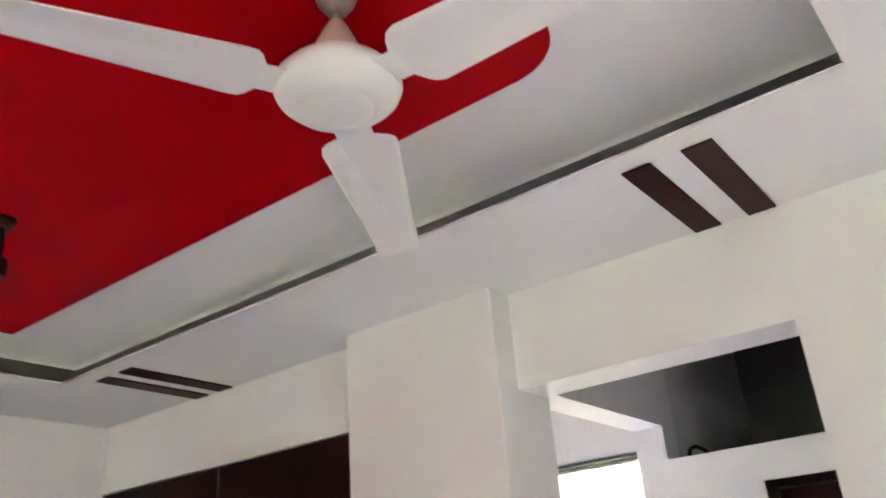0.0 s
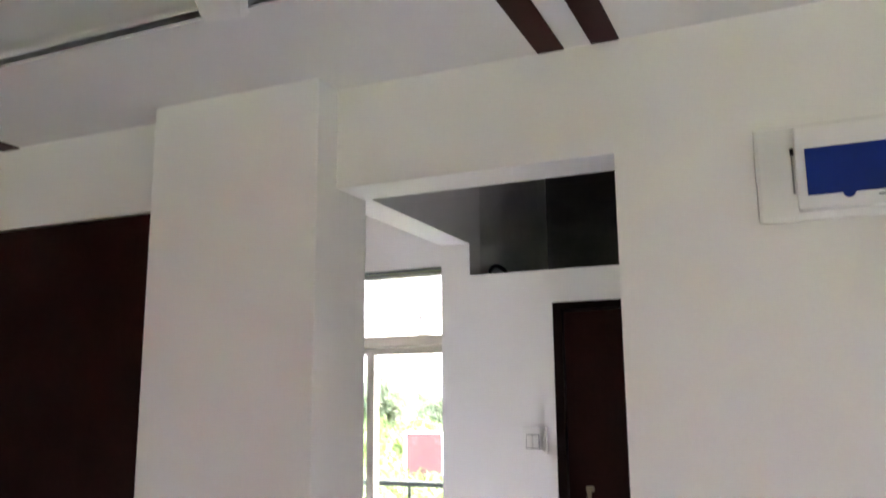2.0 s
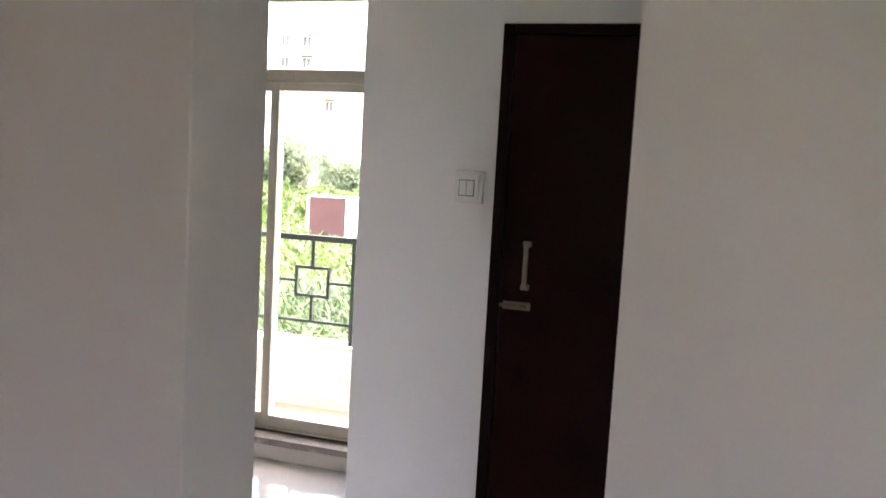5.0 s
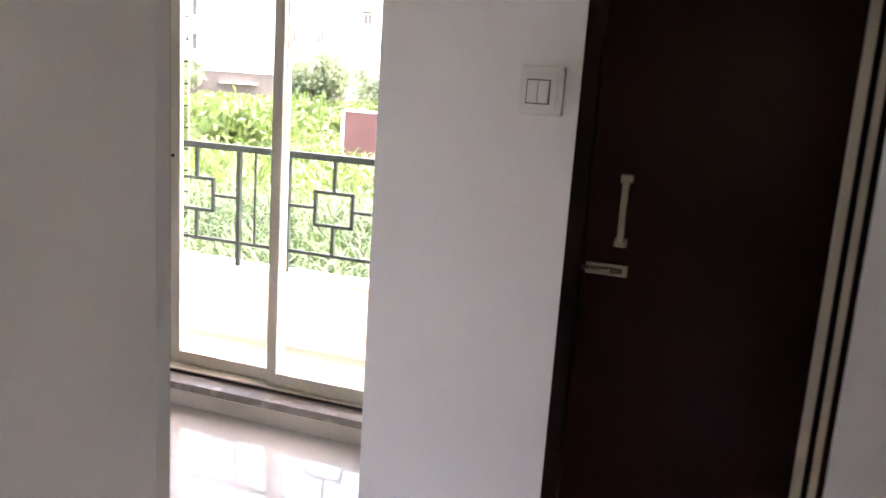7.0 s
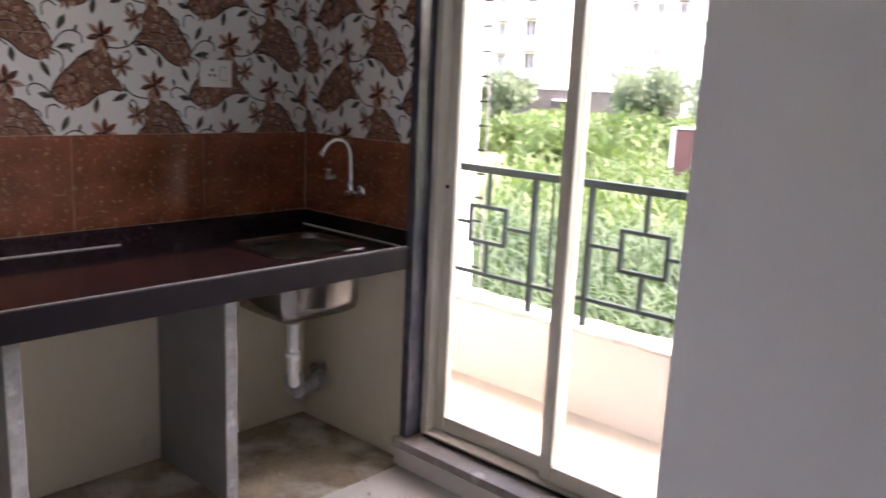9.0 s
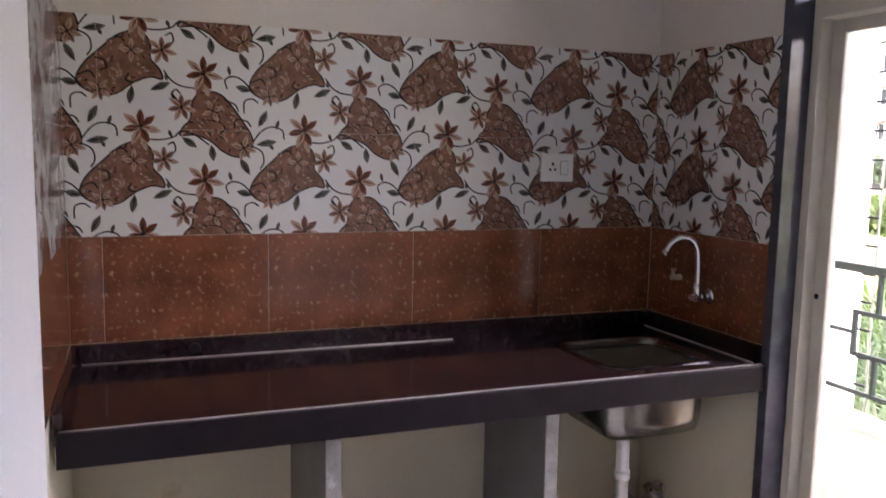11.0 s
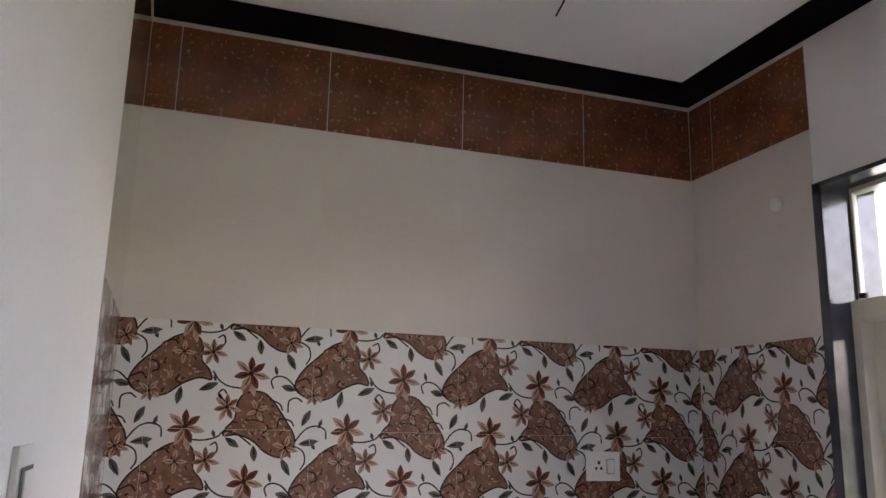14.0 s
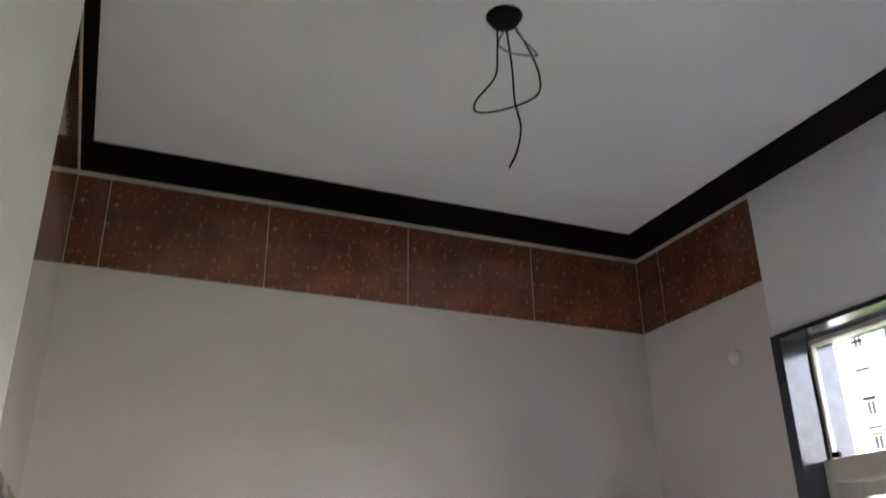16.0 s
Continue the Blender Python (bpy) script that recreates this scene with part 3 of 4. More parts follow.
lathe(bm, [(0.027, 0.0), (0.027, 0.004), (0.018, 0.009)], (0, 0, 0), 24)
bmesh.ops.transform(bm, verts=bm.verts, matrix=pose(-3.965, N - 0.0005, 0.995, 90))
piece("wall_flange", bm, CHROME, tap)
bm = bmesh.new()
tube(bm, curve_points([(-3.965, N - 0.048, 1.03), (-3.966, N - 0.05, 1.12), (-3.969, N - 0.058, 1.162), (-3.979, N - 0.078, 1.187), (-3.991, N - 0.105, 1.19), (-4.003, N - 0.132, 1.17), (-4.01, N - 0.148, 1.14)], 7), 0.0105, 14)
tube(bm, [(-4.009, N - 0.146, 1.146), (-4.013, N - 0.153, 1.126)], 0.0125, 14)
piece("spout", bm, CHROME, tap)
bm = bmesh.new()
tube(bm, [(-3.965, N - 0.052, 0.995), (-3.965, N - 0.075, 0.995)], 0.011, 12)
cuboid(bm, -3.97, -3.925, N - 0.082, N - 0.072, 0.991, 1.001, bevel=0.002)
piece("lever", bm, CHROME, tap)
tap2 = thing("wall_tap", "short capped water outlet on the brown tiles", "tap", (-4.117, N, 1.037))
bm = bmesh.new()
tube(bm, [(-4.117, N + 0.004, 1.037), (-4.117, N - 0.04, 1.037)], 0.01, 12)
tube(bm, [(-4.117, N - 0.033, 1.037), (-4.117, N - 0.033, 1.065)], 0.006, 10)
piece("outlet_body", bm, BRASS, tap2)
bm = bmesh.new()
tube(bm, [(-4.138, N - 0.033, 1.066), (-4.096, N - 0.033, 1.066)], 0.005, 8)
piece("outlet_handle", bm, CHROME, tap2)


# ---- switches ----
def switch_plate(name, label, at, turn, w, h, rockers, group="", thick=1.0):
    """A wall plate built facing -y at its own origin, then turned into place."""
    ob = thing(name, label, "switch", at, group)
    ob.rotation_euler = (0, 0, radians(turn))
    plate = part("plate", block(-w / 2, w / 2, -0.011 * thick, 0.0, -h / 2, h / 2, bevel=0.003 * thick), PLASTIC, ob)
    part("inner_frame", block(-w * 0.36, w * 0.36, -0.0135 * thick, -0.0112 * thick, -h * 0.36, h * 0.36, bevel=0.0006 * thick), PLASTIC, plate)
    for x, z, rw, rh, m, lab in rockers:
        part("rocker" if m is PLASTIC else "gap", block(x - rw / 2, x + rw / 2, (-0.0165 if m is PLASTIC else -0.0142) * thick, -0.0137 * thick, z - rh / 2, z + rh / 2, bevel=0.0006), m, plate, lab)
    return ob


switch_plate("light_switch", "white square switch plate on the white wall", (-1.769, D, 1.42), 0, 0.092, 0.1,
             [(-0.004, -0.003, 0.05, 0.05, GAPGREY, "thin dark shadow gap"), (-0.0155, -0.003, 0.021, 0.045, PLASTIC, ""), (0.0075, -0.003, 0.021, 0.045, PLASTIC, "")], thick=2.0)
switch_plate("kitchen_socket", "white socket plate on the floral tiles", (W, 4.582, 1.409), 90, 0.125, 0.096,
             [(0.024, 0, 0.03, 0.048, GAPGREY, "thin dark shadow gap"), (0.024, 0, 0.026, 0.044, PLASTIC, ""), (-0.02, 0.012, 0.009, 0.011, DARK, "dark pin hole"), (-0.011, -0.007, 0.008, 0.009, DARK, "dark pin hole"), (-0.03, -0.007, 0.008, 0.009, DARK, "dark pin hole")])
switch_plate("kitchen_switch_board", "white switch board with two rows of rockers on white wall", (-2.725, S + 0.004, 1.43), 180, 0.1, 0.15,
             [(0, 0.03, 0.074, 0.05, GAPGREY, "thin dark shadow gap"), (0.006, 0.03, 0.05, 0.042, PLASTIC, ""), (0, -0.03, 0.074, 0.05, GAPGREY, "thin dark shadow gap"), (0.006, -0.03, 0.05, 0.042, PLASTIC, "")], thick=0.6)

cap = thing("blanking_plate", "round white blanking cap on the cream tiles", "cap", (-3.857, N, 2.253))
bm = bmesh.new()
lathe(bm, [(0.024, 0.0), (0.024, 0.01), (0.02, 0.016), (0.008, 0.018)], (0, 0, 0), 32)
bmesh.ops.transform(bm, verts=bm.verts, matrix=pose(-3.857, N - 0.0005, 2.253, 90))
piece("disc", bm, PLASTIC, cap)

# ---- meter box ----
box = thing("meter_box", "white wall box with a bright blue front panel", "distribution box", (-0.745, L, 2.015))
piece("case", block(-0.9210, -0.5660, L - 0.018, L, 1.9130, 2.1130, bevel=0.009), WHITE, box)
cover = piece("cover", block(-0.8460, -0.5760, L - 0.049, L - 0.0182, 1.9280, 2.0980, bevel=0.006), WHITE, box, "hinged white cover")
piece("blue_panel", block(-0.8280, -0.6840, L - 0.052, L - 0.0495, 1.9550, 2.0490, bevel=0.001), BLUE, cover, "deep blue film on the cover")
bm = bmesh.new()
tube(bm, [(-0.756, L - 0.0519, 1.9555), (-0.756, L - 0.0497, 1.9555)], 0.011, 20)
piece("pull_tab", bm, BLUE, cover, "rounded blue tab of the film")
piece("hinge_slot", block(-0.8530, -0.8495, L - 0.03, L - 0.0182, 1.9680, 2.0450), GREYPLASTIC, box, "grey hinge slot")
piece("hinge_cap", block(-0.8540, -0.8470, L - 0.034, L - 0.0182, 2.0460, 2.0580, bevel=0.001), DARK, box, "dark hinge cap")
piece("name_bar", block(-0.7070, -0.6830, L - 0.0497, L - 0.0491, 1.9440, 1.9480), GREYPLASTIC, cover, "small grey printed bar")


# ---- doors ----
wdoor = thing("washroom_door", "closed dark walnut door in a cream striped frame", "door", (DX0, D, 0), kind="structure")
piece("frame_side", block(DX0, DX0 + 0.035, D - 0.004, D + 0.1, 0.0, DZ, bevel=0.003), FRAMEWOOD, wdoor, "dark brown frame post")
piece("frame_head", block(DX0 + 0.035, DX1, D - 0.004, D + 0.1, DZ - 0.03, DZ, bevel=0.003), FRAMEWOOD, wdoor, "dark brown frame head")
leaf = piece("leaf", block(DX0 + 0.036, -1.186, D + 0.018, D + 0.05, 0.006, DZ - 0.032, bevel=0.002), DOORWOOD, wdoor, "dark walnut door leaf")
for x0, x1, m, lab in ((-1.1855, -1.167, CREAMLINE, "cream line on the frame"), (-1.167, -1.1535, FRAMEWOOD, "dark line on the frame"), (-1.1535, -1.1395, CREAMLINE, "cream line on the frame"), (-1.1395, -1.111, FRAMEWOOD, "dark line on the frame")):
    piece("frame_strip", block(x0, x1 - 0.0005, D + (0.01 if m is CREAMLINE else 0.016), D + 0.1, 0.0, DZ - 0.031), m, wdoor, lab)
bm = bmesh.new()
cuboid(bm, -1.5860, -1.5710, D - 0.012, D - 0.004, 1.1240, 1.2540, bevel=0.003)
cuboid(bm, -1.5910, -1.5660, D - 0.004, D + 0.0175, 1.2470, 1.2640, bevel=0.002)
cuboid(bm, -1.5910, -1.5660, D - 0.004, D + 0.0175, 1.1140, 1.1310, bevel=0.002)
piece("door_handle", bm, DOORSTEEL, leaf, "flat steel pull handle")
bm = bmesh.new()
cuboid(bm, -1.6460, -1.5590, D + 0.008, D + 0.0175, 1.0490, 1.0740, bevel=0.002)
tube(bm, [(-1.6620, D + 0.004, 1.0620), (-1.5690, D + 0.004, 1.0620)], 0.0055, 10)
cuboid(bm, -1.5990, -1.5910, D - 0.012, D + 0.004, 1.0550, 1.0690, bevel=0.001)
piece("bolt", bm, DOORSTEEL, leaf, "aged tower bolt")

ddoor = thing("double_door", "very dark walnut double door reaching from wall to pillar", "door", (LW, L, 0), kind="structure")
piece("leaf", block(LW + 0.004, -3.163, L + 0.005, L + 0.045, 0.006, 2.103, bevel=0.002), DOORWOOD, ddoor)
piece("leaf", block(-3.16, PX0 - 0.003, L + 0.005, L + 0.045, 0.006, 2.103, bevel=0.002), DOORWOOD, ddoor)

# ---- dark strips in the lowered ceiling ----
for x0, x1 in ((-1.373, -1.309), (-1.246, -1.182), (-3.289, -3.217), (-3.159, -3.085)):
    ob = part("ceiling_strip", block(x0, x1, 2.333, 2.729, LC - 0.006, LC, bevel=0.003), STRIP, None)
    tagged(ob, "dark maroon strip let into the lowered ceiling", "ceiling strip", "ceiling strips")

# ---- ceiling fan ----
FZ = 2.31
HX, HY = -1.523, 1.678
fan = thing("ceiling_fan", "white three-bladed ceiling fan hanging under the red panel", "ceiling fan", (HX, HY, FZ))
bm = bmesh.new()
lathe(bm, [(0.012, -0.041), (0.036, -0.04), (0.05, -0.037), (0.053, -0.0345), (0.056, -0.036), (0.073, -0.029), (0.087, -0.017), (0.0885, -0.013), (0.092, -0.012), (0.097, 0.0), (0.095, 0.01), (0.082, 0.026), (0.053, 0.037), (0.02, 0.042)], (HX, HY, FZ), 56)
piece("motor_housing", bm, FANWHITE, fan)
bm = bmesh.new()
lathe(bm, [(0.05, 0.036), (0.048, 0.046), (0.034, 0.08), (0.02, 0.112), (0.013, 0.125)], (HX, HY, FZ), 40)
piece("lower_canopy", bm, FANCREAM, fan, "cream cone over the motor")
bm = bmesh.new()
tube(bm, [(HX, HY, FZ + 0.12), (HX, HY, TZ - 0.005)], 0.008, 12)
lathe(bm, [(0.012, 0.14), (0.03, 0.165), (0.036, TZ - FZ - 0.007)], (HX, HY, FZ), 32)
piece("down_rod", bm, BRASS, fan, "short metal down rod with canopy")
for a in (121.4, 246.0, 3.5):
    bm = bmesh.new()
    pts = [(0.075, -0.03), (0.118, -0.03), (0.128, -0.05), (0.137, -0.06), (0.152, -0.064), (0.42, -0.046), (0.57, -0.041), (0.582, -0.034), (0.587, -0.024), (0.588, 0.03), (0.585, 0.04), (0.575, 0.047), (0.42, 0.049), (0.152, 0.064), (0.137, 0.06), (0.128, 0.05), (0.118, 0.03), (0.075, 0.03)]
    prism(bm, [(x, y) for x, y in pts], -0.0015, 0.0015)
    for v in bm.verts:
        v.co.z += -v.co.y * 0.16 * min(1, max(0, (v.co.x - 0.1) * 12))
    bmesh.ops.transform(bm, verts=bm.verts, matrix=pose(HX, HY, FZ - 0.008, 0, 0, a))
    piece("blade", bm, FANWHITE, fan)

# ---- lamp holder under the red panel ----
holder = thing("lamp_holder", "dark lamp holder hanging on a short flex under the red panel", "lamp holder", (-2.615, 1.685, TZ - 0.006))
bm = bmesh.new()
lathe(bm, [(0.022, -0.022), (0.03, -0.012), (0.032, 0.0)], (-2.615, 1.685, TZ - 0.006), 20)
piece("ceiling_rose", bm, STRIP, holder)
bm = bmesh.new()
tube(bm, curve_points([(-2.615, 1.685, TZ - 0.02), (-2.604, 1.687, TZ - 0.06), (-2.61, 1.69, TZ - 0.1)], 4), 0.006, 8)
piece("flex", bm, DARK, holder)
bm = bmesh.new()
lathe(bm, [(0.016, -0.05), (0.019, -0.045), (0.019, -0.01), (0.01, 0.0)], (-2.61, 1.69, TZ - 0.1), 16)
piece("socket", bm, STRIP, holder)

# ---- ceiling outlet with loose wires ----
hook = thing("ceiling_outlet", "open black ceiling outlet with dangling loose wires", "wiring", (-3.225, 3.87, KC))
bm = bmesh.new()
lathe(bm, [(0.016, -0.03), (0.03, -0.018), (0.041, -0.0005), (0.02, -0.0005)], (-3.225, 3.88, KC), 13)
piece("outlet_box", bm, DARK, hook)
hx, hy = -3.23, 3.885
for k, pts in enumerate((
        [(0, -0.02, -0.01), (0.0, -0.024, -0.09), (-0.005, -0.03, -0.14), (-0.01, -0.075, -0.2), (-0.005, -0.07, -0.225), (0.02, -0.01, -0.215), (0.03, 0.05, -0.18), (0.01, 0.07, -0.12), (0.0, 0.055, -0.06), (0.0, 0.02, -0.01)],
        [(0, 0.0, -0.01), (0.0, 0.01, -0.12), (0.0, 0.012, -0.2), (0.005, 0.02, -0.26), (0.01, 0.005, -0.32), (0.02, -0.02, -0.365)],
        [(0, 0.01, -0.01), (-0.01, -0.015, -0.06), (0.02, 0.0, -0.1), (0.03, 0.05, -0.1), (0.01, 0.065, -0.075), (0.0, 0.03, -0.03), (0.0, 0.022, -0.008)])):
    bm = bmesh.new()
    tube(bm, curve_points([(hx + x, hy + y, KC + z * (1.06 if k else 1.14)) for x, y, z in pts], 8), 0.0021, 8)
    piece("wire", bm, DARK if k != 2 else GREYPLASTIC, hook)

# ---- small dark clip on the loft edge ----
bm = bmesh.new()
tube(bm, curve_points([(-1.955, 3.95, 2.05), (-1.948, 3.95, 2.072), (-1.925, 3.95, 2.08), (-1.9, 3.95, 2.066), (-1.885, 3.95, 2.05)], 5), 0.008, 8)
tagged(part("pipe_clip", bm, DARK, None), "small black bent clip lying on the loft ledge", "clip")


# ---- balcony ----
structure("balcony_floor", block(-5.2, 1.2, 5.2, 6.2, -0.2, -0.05), BALCONYFLOOR, "pale balcony floor", "balcony")
structure("balcony_parapet", block(-5.2, 1.2, 5.985, 6.16, -0.05, 0.335), BALCONY, "low cream plastered balcony parapet", "parapet")
bm = bmesh.new()
cuboid(bm, -5.2, 1.2, 5.975, 6.17, 0.335, 0.352)
bmesh.ops.subdivide_edges(bm, edges=[e for e in bm.edges if abs(e.verts[0].co.x - e.verts[1].co.x) > 1], cuts=90)
for v in bm.verts:
    if v.co.z > 0.34 or v.co.y < 6.0:
        v.co += 0.012 * noise.noise_vector(v.co * 14)
structure("parapet_coping", bm, PARAPETTOP, "rough chipped cement coping on the parapet", "coping")
# unseen slab, added to keep sky light off the parapet and floor
structure("balcony_shade_slab", block(-5.2, 1.2, 5.25, 6.3, 3.0, 3.15), OUTWHITE, "unseen white slab added to shade the balcony", "ceiling")
structure("balcony_side_wall", block(-5.2, -4.5, 5.2, 6.3, -0.2, 3.4), OUTWHITE, "white outside wall beside the balcony")
structure("wall_outside", block(-2.2, 2.1, 5.19, 5.25, -0.2, 3.4), OUTWHITE, "white outside wall of the house")

rail = thing("balcony_railing", "dark green painted steel railing with square ornaments", "railing", (-4.5, 6.05, 0.34))
RY = 6.05
piece("top_rail", block(-4.5, 1.2, RY - 0.02, RY + 0.02, 0.988, 1.023, bevel=0.003), RAILPAINT, rail)
piece("bottom_rail", block(-4.5, 1.2, RY - 0.008, RY + 0.008, 0.468, 0.486), RAILPAINT, rail)
for k in range(6):
    x = -4.476 + 0.866 * k
    for px in (x, x + 0.555):
        if px > -4.49:
            piece("post", block(px - 0.012, px + 0.012, RY - 0.012, RY + 0.012, 0.345, 0.988), RAILPAINT, rail)
    for j in (1, 2):
        px = x + 0.555 + j * 0.104
        piece("bar", block(px - 0.005, px + 0.005, RY - 0.005, RY + 0.005, 0.486, 0.988), RAILPAINT, rail)
    c = x + 0.277
    bm = bmesh.new()
    z0, z1, h, s = 0.632, 0.828, 0.119, 0.018
    cuboid(bm, c - h, c + h, RY - 0.009, RY + 0.009, z1 - s, z1)
    cuboid(bm, c - h, c + h, RY - 0.009, RY + 0.009, z0, z0 + s)
    cuboid(bm, c - h, c - h + s, RY - 0.009, RY + 0.009, z0 + s, z1 - s)
    cuboid(bm, c + h - s, c + h, RY - 0.009, RY + 0.009, z0 + s, z1 - s)
    piece("square", bm, RAILPAINT, rail)
    for b in ((c - 0.009, c + 0.009, z1, 0.988), (c - 0.009, c + 0.009, 0.486, z0), (x + 0.012, c - h, 0.722, 0.738), (c + h, x + 0.543, 0.722, 0.738)):
        piece("stub", block(b[0], b[1], RY - 0.008, RY + 0.008, b[2], b[3]), RAILPAINT, rail)

ladder = thing("wall_cable", "dark cable with short clips down the outside wall", "cable", (-4.47, 6.27, 0))
bm = bmesh.new()
tube(bm, [(-4.44, 6.3, 0.2), (-4.445, 6.3, 1.5), (-4.44, 6.3, 3.2)], 0.005, 8)
piece("cable", bm, GREYPLASTIC, ladder)
for k in range(22):
    piece("clip", block(-4.5, -4.44, 6.285, 6.297, 0.3 + k * 0.128, 0.309 + k * 0.128), DARK, ladder)

rng = random.Random(8)
bm = bmesh.new()
for _ in range(46):
    x, y, r = rng.uniform(-4.25, -3.55), rng.uniform(3.8, 4.9), rng.uniform(0.003, 0.011)
    made = bmesh.ops.create_icosphere(bm, subdivisions=1, radius=r, matrix=Matrix.Translation((x, y, (0.006 if x < -3.68 else 0.0) + r * 0.5)))
    for v in made["verts"]:
        v.co += 0.35 * r * noise.noise_vector(v.co * 300)
tagged(part("cement_crumbs", bm, CEMENT, None), "small grey cement crumbs scattered on the floor", "rubble", kind="stuff")

# ---- outside: field, weeds, trees and houses ----
GZ = -0.75
bm = bmesh.new()
bmesh.ops.create_grid(bm, x_segments=60, y_segments=60, size=400, matrix=Matrix.Translation((-60, 200, GZ)))
for v in bm.verts:
    v.co.z += 0.5 * noise.noise(v.co * 0.05)
structure("ground", bm, SOIL, "overgrown weedy field", "ground")


def blades(name, label, count, area, height, width, material, seed):
    """Many bent grass blades as one sheet of stuff."""
    rng = random.Random(seed)
    verts, faces = [], []
    for _ in range(count):
        x, y = rng.uniform(*area[0]), rng.uniform(*area[1])
        x += (y - area[1][0]) * -0.62
        h = height * rng.uniform(0.5, 1.25)
        w = width * rng.uniform(0.6, 1.3)
        a = rng.uniform(0, 6.28)
        lean = rng.uniform(0.15, 0.75) * h
        dx, dy = math.cos(a), math.sin(a)
        i = len(verts)
        base = GZ - 0.1
        for s, ww in ((0, 0.7), (0.45, 1.0), (0.8, 0.7)):
            px, py, pz = x + dx * lean * s * s, y + dy * lean * s * s, base + h * (s - 0.25 * s * s * s)
            verts += [(px - dy * w * ww / 2, py + dx * w * ww / 2, pz), (px + dy * w * ww / 2, py - dx * w * ww / 2, pz)]
        verts.append((x + dx * lean * 1.15, y + dy * lean * 1.15, base + h * 0.72))
        faces += [(i, i + 1, i + 3, i + 2), (i + 2, i + 3, i + 5, i + 4), (i + 4, i + 5, i + 6)]
    me = bpy.data.meshes.new(name)
    me.from_pydata(verts, [], faces)
    me.materials.append(material)
    return tagged(new(name, me), label, "grass", kind="stuff")


blades("tall_grass", "tall fresh green grass behind the balcony", 11000, ((-5.5, 1.5), (6.7, 11.0)), 1.05, 0.032, GRASS, 3)
blades("field_grass", "bright green field grass", 7000, ((-9, 4), (11, 26)), 0.85, 0.07, WEEDS, 4)
blades("far_weeds", "yellow green weeds across the field", 7000, ((-22, 14), (25, 62)), 0.8, 0.2, WEEDS, 5)


def mounds(name, label, count, area, size, leaf, material, seed):
    """Low leafy clumps crowded over a stretch of the field."""
    rng = random.Random(seed)
    verts, faces = [], []
    for _ in range(count):
        x, y = rng.uniform(*area[0]), rng.uniform(*area[1])
        x += (y - area[1][0]) * -0.62
        r, h = size * rng.uniform(0.55, 1.3), size * rng.uniform(0.5, 1.15)
        for _ in range(130):
            a, e = rng.uniform(0, 6.28), math.asin(rng.random())
            k = rng.uniform(0.75, 1.08)
            c = Vector((x + r * k * math.cos(a) * math.cos(e), y + r * k * math.sin(a) * math.cos(e), GZ + 0.05 + h * k * math.sin(e)))
            q = Euler((rng.uniform(-0.9, 0.9), rng.uniform(-0.9, 0.9), rng.uniform(0, 6.3))).to_matrix()
            s = leaf * rng.uniform(0.6, 1.5)
            i = len(verts)
            verts += [c + q @ Vector(o) * s for o in ((-0.5, 0, 0), (0, -0.3, 0.08), (0.6, 0, -0.1), (0, 0.3, 0.08))]
            faces.append((i, i + 1, i + 2, i + 3))
    me = bpy.data.meshes.new(name)
    me.from_pydata(verts, [], faces)
    me.materials.append(material)
    return tagged(new(name, me), label, "weeds", kind="stuff")


mounds("weed_clumps", "broad-leaved yellow green weed clumps in the field", 190, ((-6, 3), (10.5, 22)), 0.6, 0.11, WEEDS, 14)
mounds("weed_clumps", "rows of yellow green weed clumps farther off", 330, ((-13, 5), (22, 48)), 0.9, 0.22, WEEDS, 15)


def foliage(bm, centre, radius, count, size, rng, flat=0.8):
    """Leaf cards gathered in uneven clumps."""
    clumps = [Vector((rng.gauss(0, 0.45), rng.gauss(0, 0.45), rng.gauss(0, 0.38) * flat)) * radius for _ in range(26)]
    for _ in range(count):
        c = rng.choice(clumps)
        p = Vector(centre) + c + Vector((rng.gauss(0, 1), rng.gauss(0, 1), rng.gauss(0, 1))) * radius * 0.17
        q = Euler((rng.uniform(0, 6.3), rng.uniform(0, 6.3), rng.uniform(0, 6.3))).to_matrix()
        s = size * rng.uniform(0.6, 1.4)
        vs = [bm.verts.new(p + q @ Vector(o) * s) for o in ((-0.5, 0, 0), (0, -0.25, 0.06), (0.6, 0, 0), (0, 0.25, 0.06))]
        bm.faces.new(vs)


def tree(name, label, x, y, height, radius, seed, leaves=4200, size=0.3):
    rng = random.Random(seed)
    ob = thing(name, label, "tree", (x, y, GZ))
    bm = bmesh.new()
    tube(bm, curve_points([(0, 0, -0.4), (0.1, 0.05, height * 0.25), (-0.05, 0.1, height * 0.5), (0.1, 0, height * 0.8)], 4), [0.16 - 0.0095 * k for k in range(13)], 8)
    for k in range(7):
        a = k * 2.4
        z = height * (0.25 + 0.07 * k)
        tube(bm, curve_points([(0.05, 0.05, z), (math.cos(a) * radius * 0.4, math.sin(a) * radius * 0.4, z + radius * 0.3), (math.cos(a) * radius * 0.75, math.sin(a) * radius * 0.75, z + radius * 0.5)], 3), [0.06, 0.055, 0.045, 0.04, 0.03, 0.02, 0.015], 6)
    part("trunk", bm, BARK, ob)
    bm = bmesh.new()
    foliage(bm, (0, 0, height * 0.62), radius, leaves, size, rng)
    part("crown", bm, LEAVES, ob)
    return ob


def along(px, py, dist):
    """A place at a distance from the door along a bearing in degrees west of north."""
    return (-1.5 - math.sin(radians(px)) * dist, 2.6 + math.cos(radians(px)) * dist + py)


